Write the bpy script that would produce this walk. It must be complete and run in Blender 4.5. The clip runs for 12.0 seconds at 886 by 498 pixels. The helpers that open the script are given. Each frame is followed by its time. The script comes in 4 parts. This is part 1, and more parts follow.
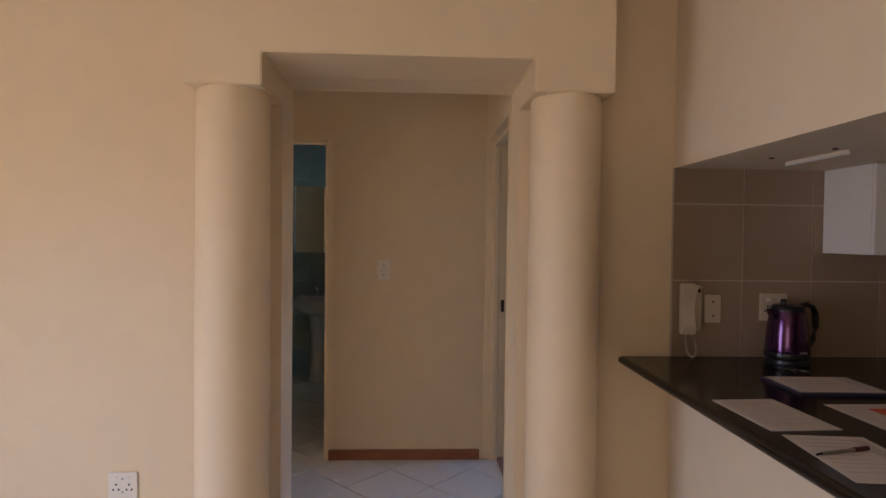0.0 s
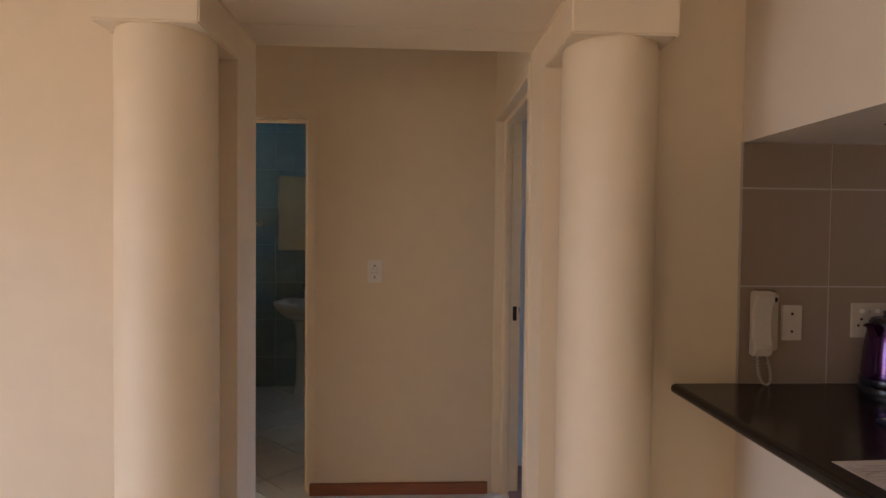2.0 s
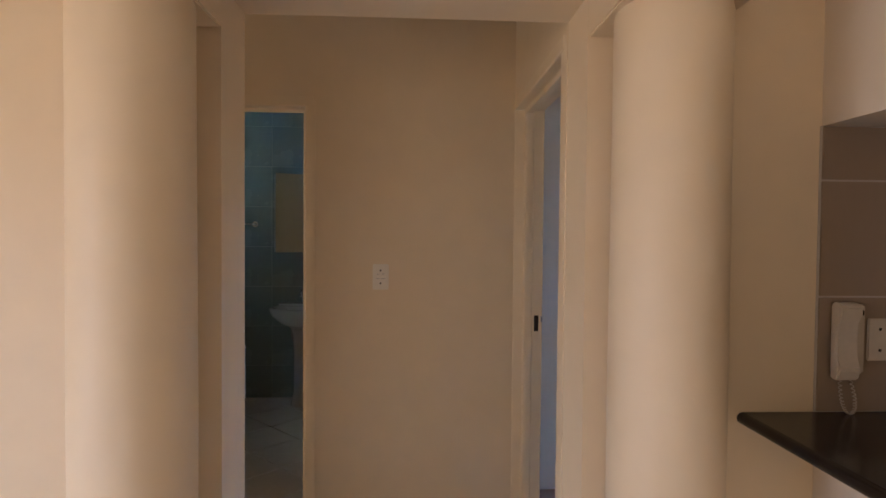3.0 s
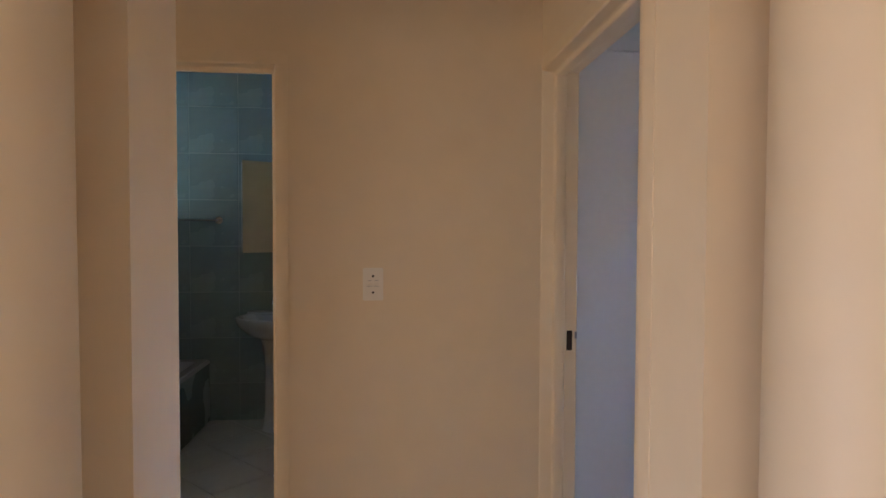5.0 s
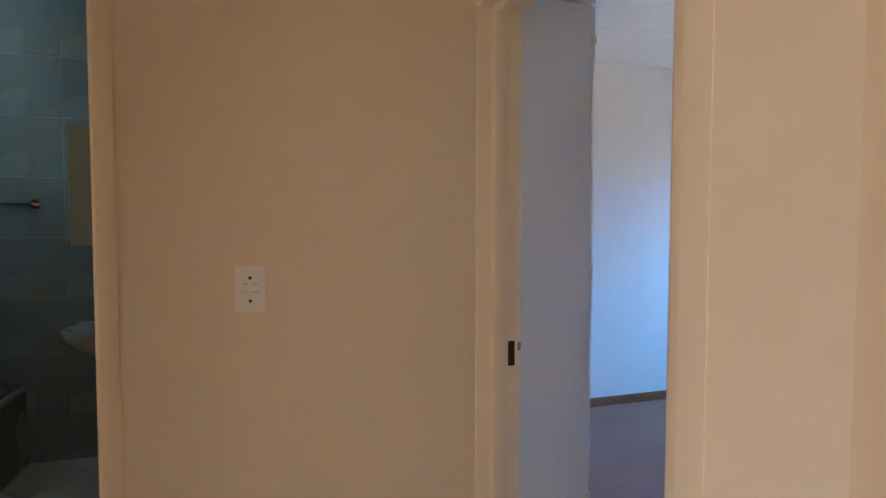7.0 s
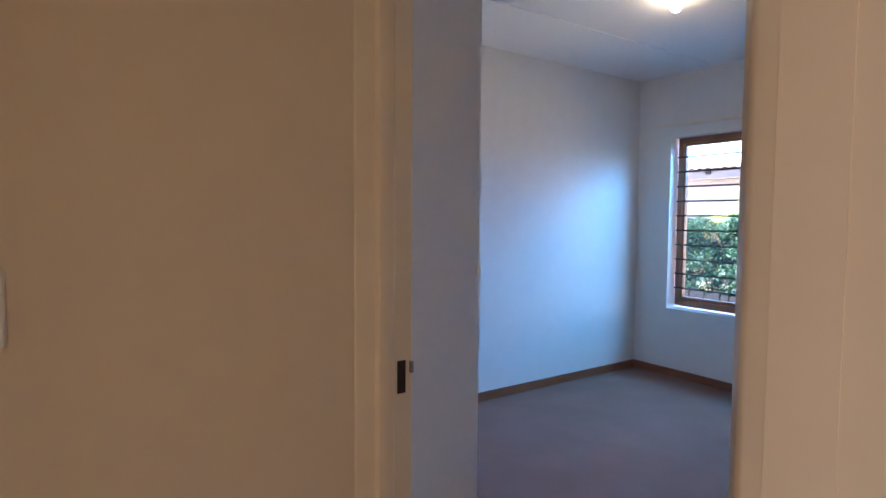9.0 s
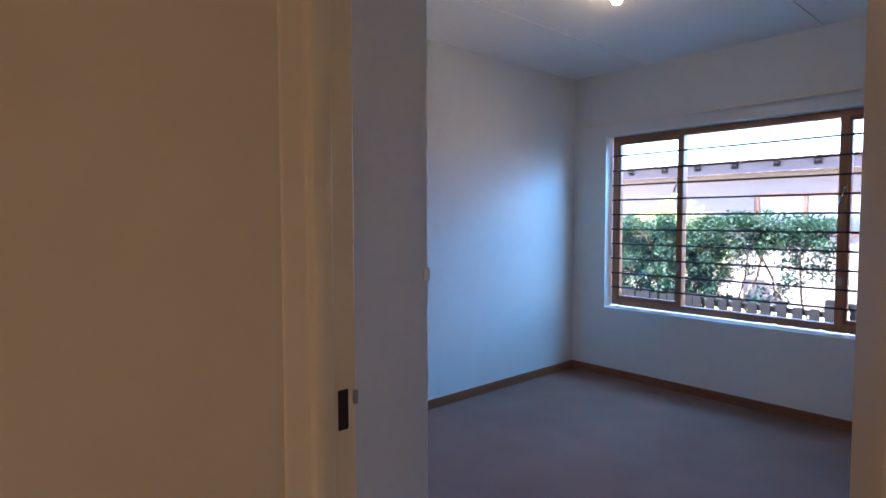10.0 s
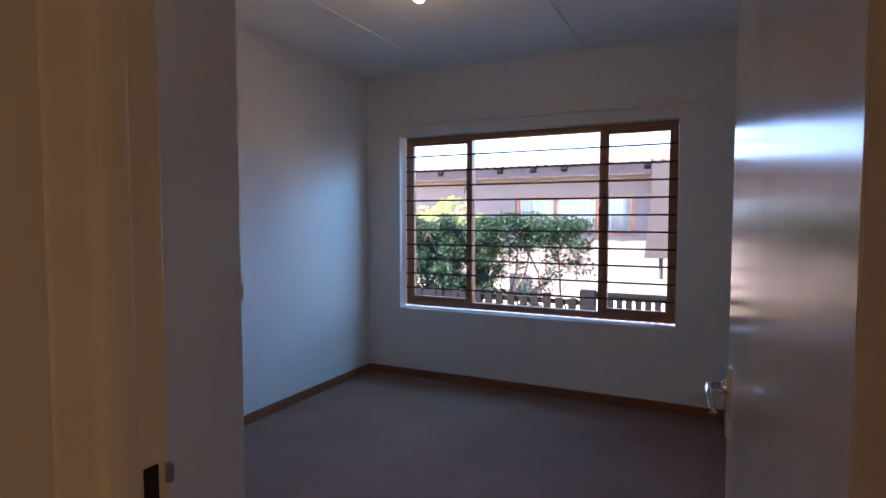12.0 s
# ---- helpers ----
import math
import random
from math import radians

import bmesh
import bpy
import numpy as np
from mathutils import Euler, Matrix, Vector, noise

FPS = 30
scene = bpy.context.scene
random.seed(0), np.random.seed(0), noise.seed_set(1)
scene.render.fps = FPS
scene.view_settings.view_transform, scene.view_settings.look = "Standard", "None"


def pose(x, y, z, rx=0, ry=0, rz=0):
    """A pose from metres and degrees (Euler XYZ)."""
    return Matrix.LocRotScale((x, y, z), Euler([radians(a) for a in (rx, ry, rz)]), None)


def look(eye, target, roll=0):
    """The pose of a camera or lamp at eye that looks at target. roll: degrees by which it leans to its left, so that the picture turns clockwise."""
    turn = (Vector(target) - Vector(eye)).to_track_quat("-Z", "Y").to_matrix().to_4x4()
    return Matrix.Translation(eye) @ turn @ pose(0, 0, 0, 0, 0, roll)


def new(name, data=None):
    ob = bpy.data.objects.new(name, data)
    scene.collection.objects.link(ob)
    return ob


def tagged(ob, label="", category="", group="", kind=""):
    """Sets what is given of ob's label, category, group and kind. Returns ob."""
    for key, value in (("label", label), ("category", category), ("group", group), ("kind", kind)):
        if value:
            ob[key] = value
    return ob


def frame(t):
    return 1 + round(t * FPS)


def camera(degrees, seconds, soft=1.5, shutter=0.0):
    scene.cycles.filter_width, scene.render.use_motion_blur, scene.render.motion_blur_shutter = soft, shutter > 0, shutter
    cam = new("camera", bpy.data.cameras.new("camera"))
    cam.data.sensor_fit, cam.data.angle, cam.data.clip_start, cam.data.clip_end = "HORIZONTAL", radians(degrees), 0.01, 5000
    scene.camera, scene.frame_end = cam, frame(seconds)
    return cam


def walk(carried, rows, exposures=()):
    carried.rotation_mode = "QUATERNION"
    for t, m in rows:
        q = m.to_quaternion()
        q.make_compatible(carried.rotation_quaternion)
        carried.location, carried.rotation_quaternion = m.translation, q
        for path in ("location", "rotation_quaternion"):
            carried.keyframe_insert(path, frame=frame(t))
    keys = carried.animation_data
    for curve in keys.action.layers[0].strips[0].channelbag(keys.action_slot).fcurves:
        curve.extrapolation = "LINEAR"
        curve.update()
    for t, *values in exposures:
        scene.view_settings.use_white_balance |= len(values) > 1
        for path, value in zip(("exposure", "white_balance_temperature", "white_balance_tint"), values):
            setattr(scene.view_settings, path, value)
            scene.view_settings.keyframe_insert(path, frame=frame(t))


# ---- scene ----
cam = camera(76.5, 12.0)
PATH = [
    (0, (0.17, -0.253, 1.444), (0.261, 1.745, 1.401), 0.7),
    (0.5, (0.15, -0.123, 1.442), (0.242, 1.875, 1.399), 0.7),
    (1, (0.139, 0.003, 1.431), (0.235, 2.0, 1.386), 0.7),
    (1.5, (0.156, 0.152, 1.43), (0.253, 2.149, 1.384), 0.6),
    (2, (0.178, 0.303, 1.435), (0.275, 2.3, 1.381), 0.6),
    (2.5, (0.163, 0.458, 1.434), (0.261, 2.455, 1.379), 0.5),
    (3, (0.12, 0.616, 1.437), (0.222, 2.613, 1.385), 0.5),
    (3.2, (0.105, 0.671, 1.432), (0.221, 2.667, 1.376), 0.7),
    (5, (0.024, 1.212, 1.424), (0.209, 3.202, 1.366), 0.2),
    (5.5, (-0.007, 1.356, 1.422), (0.253, 3.338, 1.363), 0.1),
    (6, (-0.01, 1.496, 1.404), (0.364, 3.46, 1.331), 0.1),
    (6.5, (0.0, 1.65, 1.408), (0.482, 3.59, 1.327), 0.0),
    (7, (-0.003, 1.769, 1.407), (0.6, 3.673, 1.314), 0.1),
    (9, (0.064, 2.235, 1.378), (1.199, 3.878, 1.263), 0.4),
    (9.5, (0.126, 2.366, 1.37), (1.358, 3.938, 1.263), 0.0),
    (10, (0.163, 2.443, 1.366), (1.493, 3.933, 1.259), -0.1),
    (10.5, (0.201, 2.506, 1.373), (1.625, 3.905, 1.261), 0.1),
    (11, (0.228, 2.579, 1.376), (1.79, 3.824, 1.267), -0.0),
    (11.5, (0.232, 2.64, 1.378), (1.924, 3.7, 1.268), 0.1),
    (12, (0.23, 2.684, 1.374), (2.028, 3.553, 1.265), -0.0),
]
EXPOSURES = [(0.0, 5.1, 5550, 13), (2.0, 5.25, 5550, 13), (3.2, 5.45, 5550, 13), (5.2, 5.7, 5450, 12), (6.5, 5.75, 5400, 10), (9.0, 5.35, 5600, 16), (10.5, 4.75, 5900, 20), (12.0, 4.25, 6600, 26)]
SKY, SUNLIGHT = 0.10, 3.4
SIDE_OPENING = (-0.5, 0.7, 2.05)
SKYLIGHT, WARMFILL, PASSAGEFILL = (0.62, 0.90, 1.38), (1.0, 0.76, 0.52), (1.0, 0.80, 0.58)
walk(cam, [(t, look(eye, target, roll)) for t, eye, target, roll in PATH], EXPOSURES)

# ---- light ----
SUN_FROM = Vector((-0.36, 0.70, 0.95)).normalized()
world = bpy.data.worlds.new("sky")
scene.world = world
world.use_nodes = True
sky = world.node_tree.nodes.new("ShaderNodeTexSky")
sky.sky_type = "NISHITA"
sky.sun_disc = False
sky.ozone_density, sky.dust_density, sky.air_density = 3.0, 0.0, 0.45
sky.sun_elevation = math.asin(SUN_FROM.z)
sky.sun_rotation = math.atan2(SUN_FROM.x, SUN_FROM.y)
world.node_tree.links.new(sky.outputs[0], world.node_tree.nodes["Background"].inputs[0])
world.node_tree.nodes["Background"].inputs[1].default_value = SKY

sun = new("sun", bpy.data.lights.new("sun", "SUN"))
sun.data.energy = SUNLIGHT
sun.data.angle = radians(0.53)
sun.data.color = (1.0, 0.93, 0.82)
sun.matrix_world = look(SUN_FROM * 30, (0, 0, 0))


# added daylight lamps at unseen openings: blue sky from above, warm yard light level
PY = sum(SIDE_OPENING[:2]) / 2
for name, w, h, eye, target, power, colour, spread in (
    ("side_door_sky", SIDE_OPENING[1] - SIDE_OPENING[0] - 0.06, 1.85, (-2.90, PY, 1.08), (-1.90, PY + 0.45, 0.15), 0.38, SKYLIGHT, 110),
    ("side_door_yard", SIDE_OPENING[1] - SIDE_OPENING[0] - 0.06, 1.85, (-3.06, PY, 1.04), (-2.0, PY, 1.4), 0.80, WARMFILL, 180),
    ("south_door_yard", 2.1, 1.95, (-1.75, -3.52, 1.07), (-1.75, 0, 1.9), 0.85, WARMFILL, 180),
    # added fill for the dim hall, in a doorway never in view
    ("passage_door_daylight", 0.78, 1.95, (-3.02, 2.92, 1.03), (0, 2.92, 1.03), 0.22, PASSAGEFILL, 180),
    # extra blue fill, hidden outside above the window head, to tint the north wall
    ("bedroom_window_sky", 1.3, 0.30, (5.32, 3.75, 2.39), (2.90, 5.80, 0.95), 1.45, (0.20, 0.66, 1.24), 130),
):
    fill_lamp = new(name, bpy.data.lights.new(name, "AREA"))
    fill_lamp.data.shape = "RECTANGLE"
    fill_lamp.data.size, fill_lamp.data.size_y = w, h
    fill_lamp.data.energy, fill_lamp.data.color, fill_lamp.data.spread = power, colour, radians(spread)
    fill_lamp.matrix_world = look(eye, target)


# ---- materials ----
def nodes_of(m):
    m.use_nodes = True
    return m.node_tree, m.node_tree.nodes["Principled BSDF"]


def surface(name, colour, rough=0.6, metal=0.0, fine=60.0, coarse=3.0, vary=0.12, bump=0.1, coat=0.0, piece=0.0, stretch=(1, 1, 1), spec=0.5, depth=0.004):
    """A procedural surface: colour varied at two scales, roughness varied, fine relief."""
    m = bpy.data.materials.new(name)
    tree, bsdf = nodes_of(m)
    n, ln = tree.nodes, tree.links
    coords = n.new("ShaderNodeTexCoord")
    mapping = n.new("ShaderNodeMapping")
    mapping.inputs["Scale"].default_value = stretch
    ln.new(coords.outputs["Object"], mapping.inputs[0])
    small, large = n.new("ShaderNodeTexNoise"), n.new("ShaderNodeTexNoise")
    for tex, s, d in ((small, fine, 4), (large, coarse, 3)):
        tex.inputs["Scale"].default_value, tex.inputs["Detail"].default_value = s, d
        ln.new(mapping.outputs[0], tex.inputs["Vector"])
    add = n.new("ShaderNodeMath")
    add.operation = "ADD"
    ln.new(small.outputs[0], add.inputs[0])
    ln.new(large.outputs[0], add.inputs[1])
    last = add
    if piece:
        info = n.new("ShaderNodeObjectInfo")
        mul = n.new("ShaderNodeMath")
        mul.operation = "MULTIPLY_ADD"
        mul.inputs[1].default_value = piece
        ln.new(info.outputs["Random"], mul.inputs[0])
        ln.new(add.outputs[0], mul.inputs[2])
        last = mul
    ramp = n.new("ShaderNodeMapRange")
    ramp.inputs[1].default_value, ramp.inputs[2].default_value = 0.6, 1.4 + piece
    ramp.inputs[3].default_value, ramp.inputs[4].default_value = 1 - vary, 1 + vary
    ln.new(last.outputs[0], ramp.inputs[0])
    scale = n.new("ShaderNodeVectorMath")
    scale.operation = "SCALE"
    scale.inputs[0].default_value = colour
    ln.new(ramp.outputs[0], scale.inputs["Scale"])
    ln.new(scale.outputs[0], bsdf.inputs["Base Color"])
    rr = n.new("ShaderNodeMapRange")
    rr.inputs[1].default_value, rr.inputs[2].default_value = 0.3, 0.7
    rr.inputs[3].default_value, rr.inputs[4].default_value = max(rough - 0.06, 0.02), min(rough + 0.06, 1)
    ln.new(large.outputs[0], rr.inputs[0])
    ln.new(rr.outputs[0], bsdf.inputs["Roughness"])
    bsdf.inputs["Metallic"].default_value = metal
    bsdf.inputs["Coat Weight"].default_value = coat
    bsdf.inputs["Specular IOR Level"].default_value = spec
    if bump:
        b = n.new("ShaderNodeBump")
        b.inputs["Strength"].default_value, b.inputs["Distance"].default_value = bump, depth
        ln.new(add.outputs[0], b.inputs["Height"])
        ln.new(b.outputs[0], bsdf.inputs["Normal"])
    return m


def glowing(name, colour, strength):
    m = bpy.data.materials.new(name)
    _, bsdf = nodes_of(m)
    bsdf.inputs["Base Color"].default_value = (*colour, 1)
    bsdf.inputs["Emission Color"].default_value = (*colour, 1)
    bsdf.inputs["Emission Strength"].default_value = strength
    return m


def clear_glass(name):
    m = bpy.data.materials.new(name)
    tree, _ = nodes_of(m)
    n, ln = tree.nodes, tree.links
    mix, see, gloss, fres = (n.new("ShaderNode" + k) for k in ("MixShader", "BsdfTransparent", "BsdfGlossy", "Fresnel"))
    see.inputs[0].default_value = (0.95, 0.97, 0.96, 1)
    gloss.inputs["Roughness"].default_value = 0.02
    fres.inputs[0].default_value = 1.45
    ln.new(fres.outputs[0], mix.inputs[0])
    ln.new(see.outputs[0], mix.inputs[1])
    ln.new(gloss.outputs[0], mix.inputs[2])
    ln.new(mix.outputs[0], n["Material Output"].inputs[0])
    return m


def frosted_glass(name):
    m = bpy.data.materials.new(name)
    tree, _ = nodes_of(m)
    n, ln = tree.nodes, tree.links
    milky = n.new("ShaderNodeBsdfTranslucent")
    milky.inputs[0].default_value = (0.62, 0.67, 0.64, 1)
    ln.new(milky.outputs[0], n["Material Output"].inputs[0])
    return m


FROSTED = frosted_glass("frosted_window_glass")
CREAM = surface("cream_wall_paint", (0.75, 0.595, 0.385), 0.55, fine=9, coarse=1.3, vary=0.035, bump=0.10, depth=0.006)
HALL = surface("cream_hall_paint", (0.75, 0.595, 0.385), 0.5, fine=9, coarse=1.3, vary=0.035, bump=0.10, depth=0.006)
OFFWHITE = surface("off_white_bulkhead_paint", (0.77, 0.655, 0.50), 0.55, fine=9, coarse=1.3, vary=0.035, bump=0.10, depth=0.006)
WHITE = surface("off_white_bedroom_paint", (0.76, 0.73, 0.68), 0.55, fine=9, coarse=1.1, vary=0.035, bump=0.10, depth=0.006)
CEIL = surface("white_ceiling_paint", (0.84, 0.83, 0.81), 0.7, fine=40, coarse=1.5, vary=0.03, bump=0.05)
PENCAP = surface("dark_red_plastic", (0.06, 0.012, 0.010), 0.35, fine=60, coarse=6, vary=0.1, bump=0.0)
FRAME = surface("cream_enamel_frame_paint", (0.76, 0.61, 0.40), 0.42, fine=14, coarse=3, vary=0.04, bump=0.10, depth=0.003)
LEAF_PAINT = surface("cream_enamel_door_paint", (0.76, 0.63, 0.49), 0.17, fine=22, coarse=4, vary=0.03, bump=0.14, stretch=(1, 1, 0.5), depth=0.0015)
WARD = surface("white_melamine_board", (0.78, 0.75, 0.73), 0.35, fine=30, coarse=2, vary=0.03, bump=0.04)
TILE = surface("white_glazed_floor_tile", (0.74, 0.73, 0.71), 0.22, fine=25, coarse=4, vary=0.06, bump=0.04, piece=0.25)
GROUT = surface("dark_grout", (0.025, 0.020, 0.018), 0.9, fine=90, coarse=6, vary=0.2, bump=0.2)
SKIRT = surface("varnished_meranti_skirting", (0.27, 0.095, 0.04), 0.4, fine=40, coarse=5, vary=0.25, bump=0.12, stretch=(0.15, 0.15, 1))
TIMBER = surface("varnished_meranti_window_wood", (0.36, 0.155, 0.075), 0.38, fine=45, coarse=6, vary=0.28, bump=0.12, stretch=(1, 1, 0.12))
CARPET = surface("grey_brown_carpet_pile", (0.33, 0.19, 0.145), 0.95, fine=420, coarse=2.2, vary=0.22, bump=0.8, spec=0.1, depth=0.006)
BATHTILE = surface("pale_teal_wall_tile", (0.30, 0.37, 0.36), 0.25, fine=20, coarse=3, vary=0.06, bump=0.03, piece=0.15)
BATHGROUT = surface("pale_grout", (0.44, 0.50, 0.48), 0.9, fine=90, coarse=8, vary=0.1, bump=0.1)
KTILE = surface("taupe_ceramic_wall_tile", (0.30, 0.217, 0.148), 0.34, fine=40, coarse=9, vary=0.045, bump=0.03, piece=0.3, stretch=(1, 1, 0.5))
KGROUT = surface("beige_tile_grout", (0.50, 0.42, 0.34), 0.9, fine=90, coarse=8, vary=0.1, bump=0.1)
GRANITE = surface("polished_black_granite", (0.014, 0.011, 0.010), 0.17, fine=260, coarse=30, vary=0.7, bump=0.02)
CERAMIC = surface("white_glazed_ceramic", (0.72, 0.73, 0.72), 0.15, fine=20, coarse=3, vary=0.03, bump=0.0)
PLASTIC = surface("white_moulded_plastic", (0.78, 0.70, 0.58), 0.35, fine=60, coarse=6, vary=0.04, bump=0.03)
# white plastic darkened and warmed, standing for the dim light under the bulkhead
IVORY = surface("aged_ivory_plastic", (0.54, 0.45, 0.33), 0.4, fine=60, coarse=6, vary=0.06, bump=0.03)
CHROME = surface("chrome", (0.75, 0.75, 0.76), 0.12, 1.0, fine=60, coarse=8, vary=0.08, bump=0.02)
STEEL = surface("dull_steel", (0.36, 0.34, 0.33), 0.3, 1.0, fine=60, coarse=8, vary=0.15, bump=0.05)
DARK = surface("dark_recess", (0.02, 0.012, 0.01), 0.8, fine=60, coarse=8, vary=0.3, bump=0.05)
BLACK = surface("black_plastic", (0.016, 0.015, 0.018), 0.3, fine=80, coarse=8, vary=0.2, bump=0.04)
BARPAINT = surface("black_bar_paint", (0.018, 0.016, 0.017), 0.45, fine=120, coarse=9, vary=0.3, bump=0.1)
PURPLE = surface("purple_metallic_lacquer", (0.07, 0.020, 0.085), 0.18, 0.85, fine=60, coarse=5, vary=0.12, bump=0.02, coat=0.5)
PAPER = surface("white_paper", (0.64, 0.57, 0.52), 0.8, fine=80, coarse=6, vary=0.03, bump=0.05)
INK = surface("grey_print", (0.42, 0.37, 0.34), 0.8, fine=80, coarse=6, vary=0.2, bump=0.0)
REDINK = surface("orange_red_print", (0.60, 0.10, 0.05), 0.8, fine=80, coarse=6, vary=0.15, bump=0.0)
FOLDER = surface("dark_blue_board", (0.03, 0.03, 0.06), 0.5, fine=80, coarse=6, vary=0.2, bump=0.05)
MIRROR = surface("mirror_silver", (0.82, 0.86, 0.85), 0.02, 1.0, fine=10, coarse=2, vary=0.02, bump=0.0)
GLASS = clear_glass("window_glass")
LIT = glowing("lit_opal_glass", (1.0, 0.72, 0.40), 3.0)
TUBE = surface("unlit_opal_tube", (0.72, 0.70, 0.68), 0.3, fine=60, coarse=6, vary=0.03, bump=0.0)
LAWN = surface("dry_paving_and_lawn", (0.30, 0.235, 0.16), 0.95, fine=9, coarse=0.4, vary=0.3, bump=0.5, depth=0.02)
RENDERED = surface("grey_rendered_wall", (0.21, 0.18, 0.18), 0.9, fine=12, coarse=0.8, vary=0.07, bump=0.25, depth=0.01)
ROOFING = surface("weathered_roof_sheet", (0.20, 0.14, 0.12), 0.7, fine=8, coarse=1, vary=0.2, bump=0.2)
SOFFIT = surface("grey_brown_painted_eave", (0.13, 0.105, 0.105), 0.8, fine=12, coarse=1, vary=0.15, bump=0.2, spec=0.1)
FENCE = surface("black_stained_timber", (0.008, 0.008, 0.010), 0.7, fine=30, coarse=4, vary=0.3, bump=0.3, stretch=(1, 1, 0.2), spec=0.08)
BARK = surface("brown_bark", (0.12, 0.075, 0.05), 0.9, fine=40, coarse=6, vary=0.35, bump=0.6, stretch=(1, 1, 0.3))
# near-black grey puts the pier's shade into its colour
PIER = surface("grey_painted_pier", (0.040, 0.034, 0.038), 0.85, fine=14, coarse=1.5, vary=0.15, bump=0.2)


def foliage(name, colour, vary):
    m = surface(name, colour, 0.6, fine=30, coarse=2.5, vary=vary, bump=0.0, spec=0.2)
    tree, bsdf = m.node_tree, m.node_tree.nodes["Principled BSDF"]
    bsdf.inputs["Subsurface Weight"].default_value = 0.0
    n, ln = tree.nodes, tree.links
    mix, leafy = n.new("ShaderNodeMixShader"), n.new("ShaderNodeBsdfTranslucent")
    leafy.inputs[0].default_value = (colour[0] * 1.6, colour[1] * 1.8, colour[2] * 0.9, 1)
    mix.inputs[0].default_value = 0.22
    ln.new(bsdf.outputs[0], mix.inputs[1])
    ln.new(leafy.outputs[0], mix.inputs[2])
    ln.new(mix.outputs[0], n["Material Output"].inputs[0])
    return m


# leaf colours carry the light: hedge darkened for its shaded face, bush paled for sun
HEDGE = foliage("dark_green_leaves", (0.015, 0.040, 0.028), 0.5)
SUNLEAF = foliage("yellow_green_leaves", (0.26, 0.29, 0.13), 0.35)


# ---- mesh tools ----
def box(bm, x0, x1, y0, y1, z0, z1, bevel=0.0):
    vs = [bm.verts.new((x, y, z)) for z in (z0, z1) for y in (y0, y1) for x in (x0, x1)]
    fs = [bm.faces.new([vs[i] for i in f]) for f in ((0, 2, 3, 1), (4, 5, 7, 6), (0, 1, 5, 4), (1, 3, 7, 5), (3, 2, 6, 7), (2, 0, 4, 6))]
    if bevel:
        bmesh.ops.bevel(bm, geom=list({e for f in fs for e in f.edges}), offset=bevel, segments=2, affect="EDGES")
    return bm


def prism(bm, outline, a, b, axis="z"):
    """The outline (u, v) carried from a to b along an axis."""
    put = {"z": lambda u, v, w: (u, v, w), "y": lambda u, v, w: (u, w, v), "x": lambda u, v, w: (w, u, v)}[axis]
    lo, hi = ([bm.verts.new(put(u, v, w)) for u, v in outline] for w in (a, b))
    bm.faces.new(lo[::-1])
    bm.faces.new(hi)
    for i in range(len(outline)):
        j = (i + 1) % len(outline)
        bm.faces.new((lo[i], lo[j], hi[j], hi[i]))
    bmesh.ops.recalc_face_normals(bm, faces=bm.faces)
    return bm


def lathe(bm, profile, cx=0.0, cy=0.0, steps=32, squash=1.0):
    """Turns (radius, z) about the upright axis at (cx, cy)."""
    rings = []
    for r, z in profile:
        rings.append([bm.verts.new((cx + r * math.cos(2 * math.pi * k / steps), cy + squash * r * math.sin(2 * math.pi * k / steps), z)) for k in range(steps)])
    for lo, hi in zip(rings, rings[1:]):
        for k in range(steps):
            j = (k + 1) % steps
            bm.faces.new((lo[k], lo[j], hi[j], hi[k]))
    bm.faces.new(rings[0][::-1])
    bm.faces.new(rings[-1])
    return bm


def tube(bm, path, radius, sides=8, flat=1.0):
    """A round bar along the points of a path."""
    rings = []
    path = [Vector(p) for p in path]
    for i, p in enumerate(path):
        way = (path[min(i + 1, len(path) - 1)] - path[max(i - 1, 0)]).normalized()
        side = way.cross(Vector((0, 0, 1)) if abs(way.z) < 0.9 else Vector((1, 0, 0))).normalized()
        up = side.cross(way)
        rings.append([bm.verts.new(p + radius * (math.cos(2 * math.pi * k / sides) * side + flat * math.sin(2 * math.pi * k / sides) * up)) for k in range(sides)])
    for lo, hi in zip(rings, rings[1:]):
        for k in range(sides):
            j = (k + 1) % sides
            bm.faces.new((lo[k], lo[j], hi[j], hi[k]))
    bm.faces.new(rings[0][::-1])
    bm.faces.new(rings[-1])
    return bm


def part(name, bm, material, parent=None, label="", smooth=False):
    """One mesh object, under a thing or a part where one is given."""
    bmesh.ops.recalc_face_normals(bm, faces=bm.faces)
    me = bpy.data.meshes.new(name)
    bm.to_mesh(me)
    bm.free()
    me.materials.append(material)
    if smooth:
        me.shade_smooth()
        me.set_sharp_from_angle(angle=radians(38))
    ob = new(name, me)
    if parent:
        ob.parent = parent
    if label:
        ob["label"] = label
    return ob


def cuboid(name, x0, x1, y0, y1, z0, z1, material, parent=None, label="", bevel=0.0):
    return part(name, box(bmesh.new(), x0, x1, y0, y1, z0, z1, bevel), material, parent, label)


def thing(name, m, label, category, group=""):
    """An empty at the thing's base, which carries its parts."""
    ob = new(name)
    ob.empty_display_size = 0.1
    ob.matrix_world = m
    return tagged(ob, label, category, group)


def structure(name, boxes, material, label="", bevel=0.0):
    bm = bmesh.new()
    for b in boxes:
        box(bm, *b, bevel)
    return tagged(part(name, bm, material), label, kind="structure")


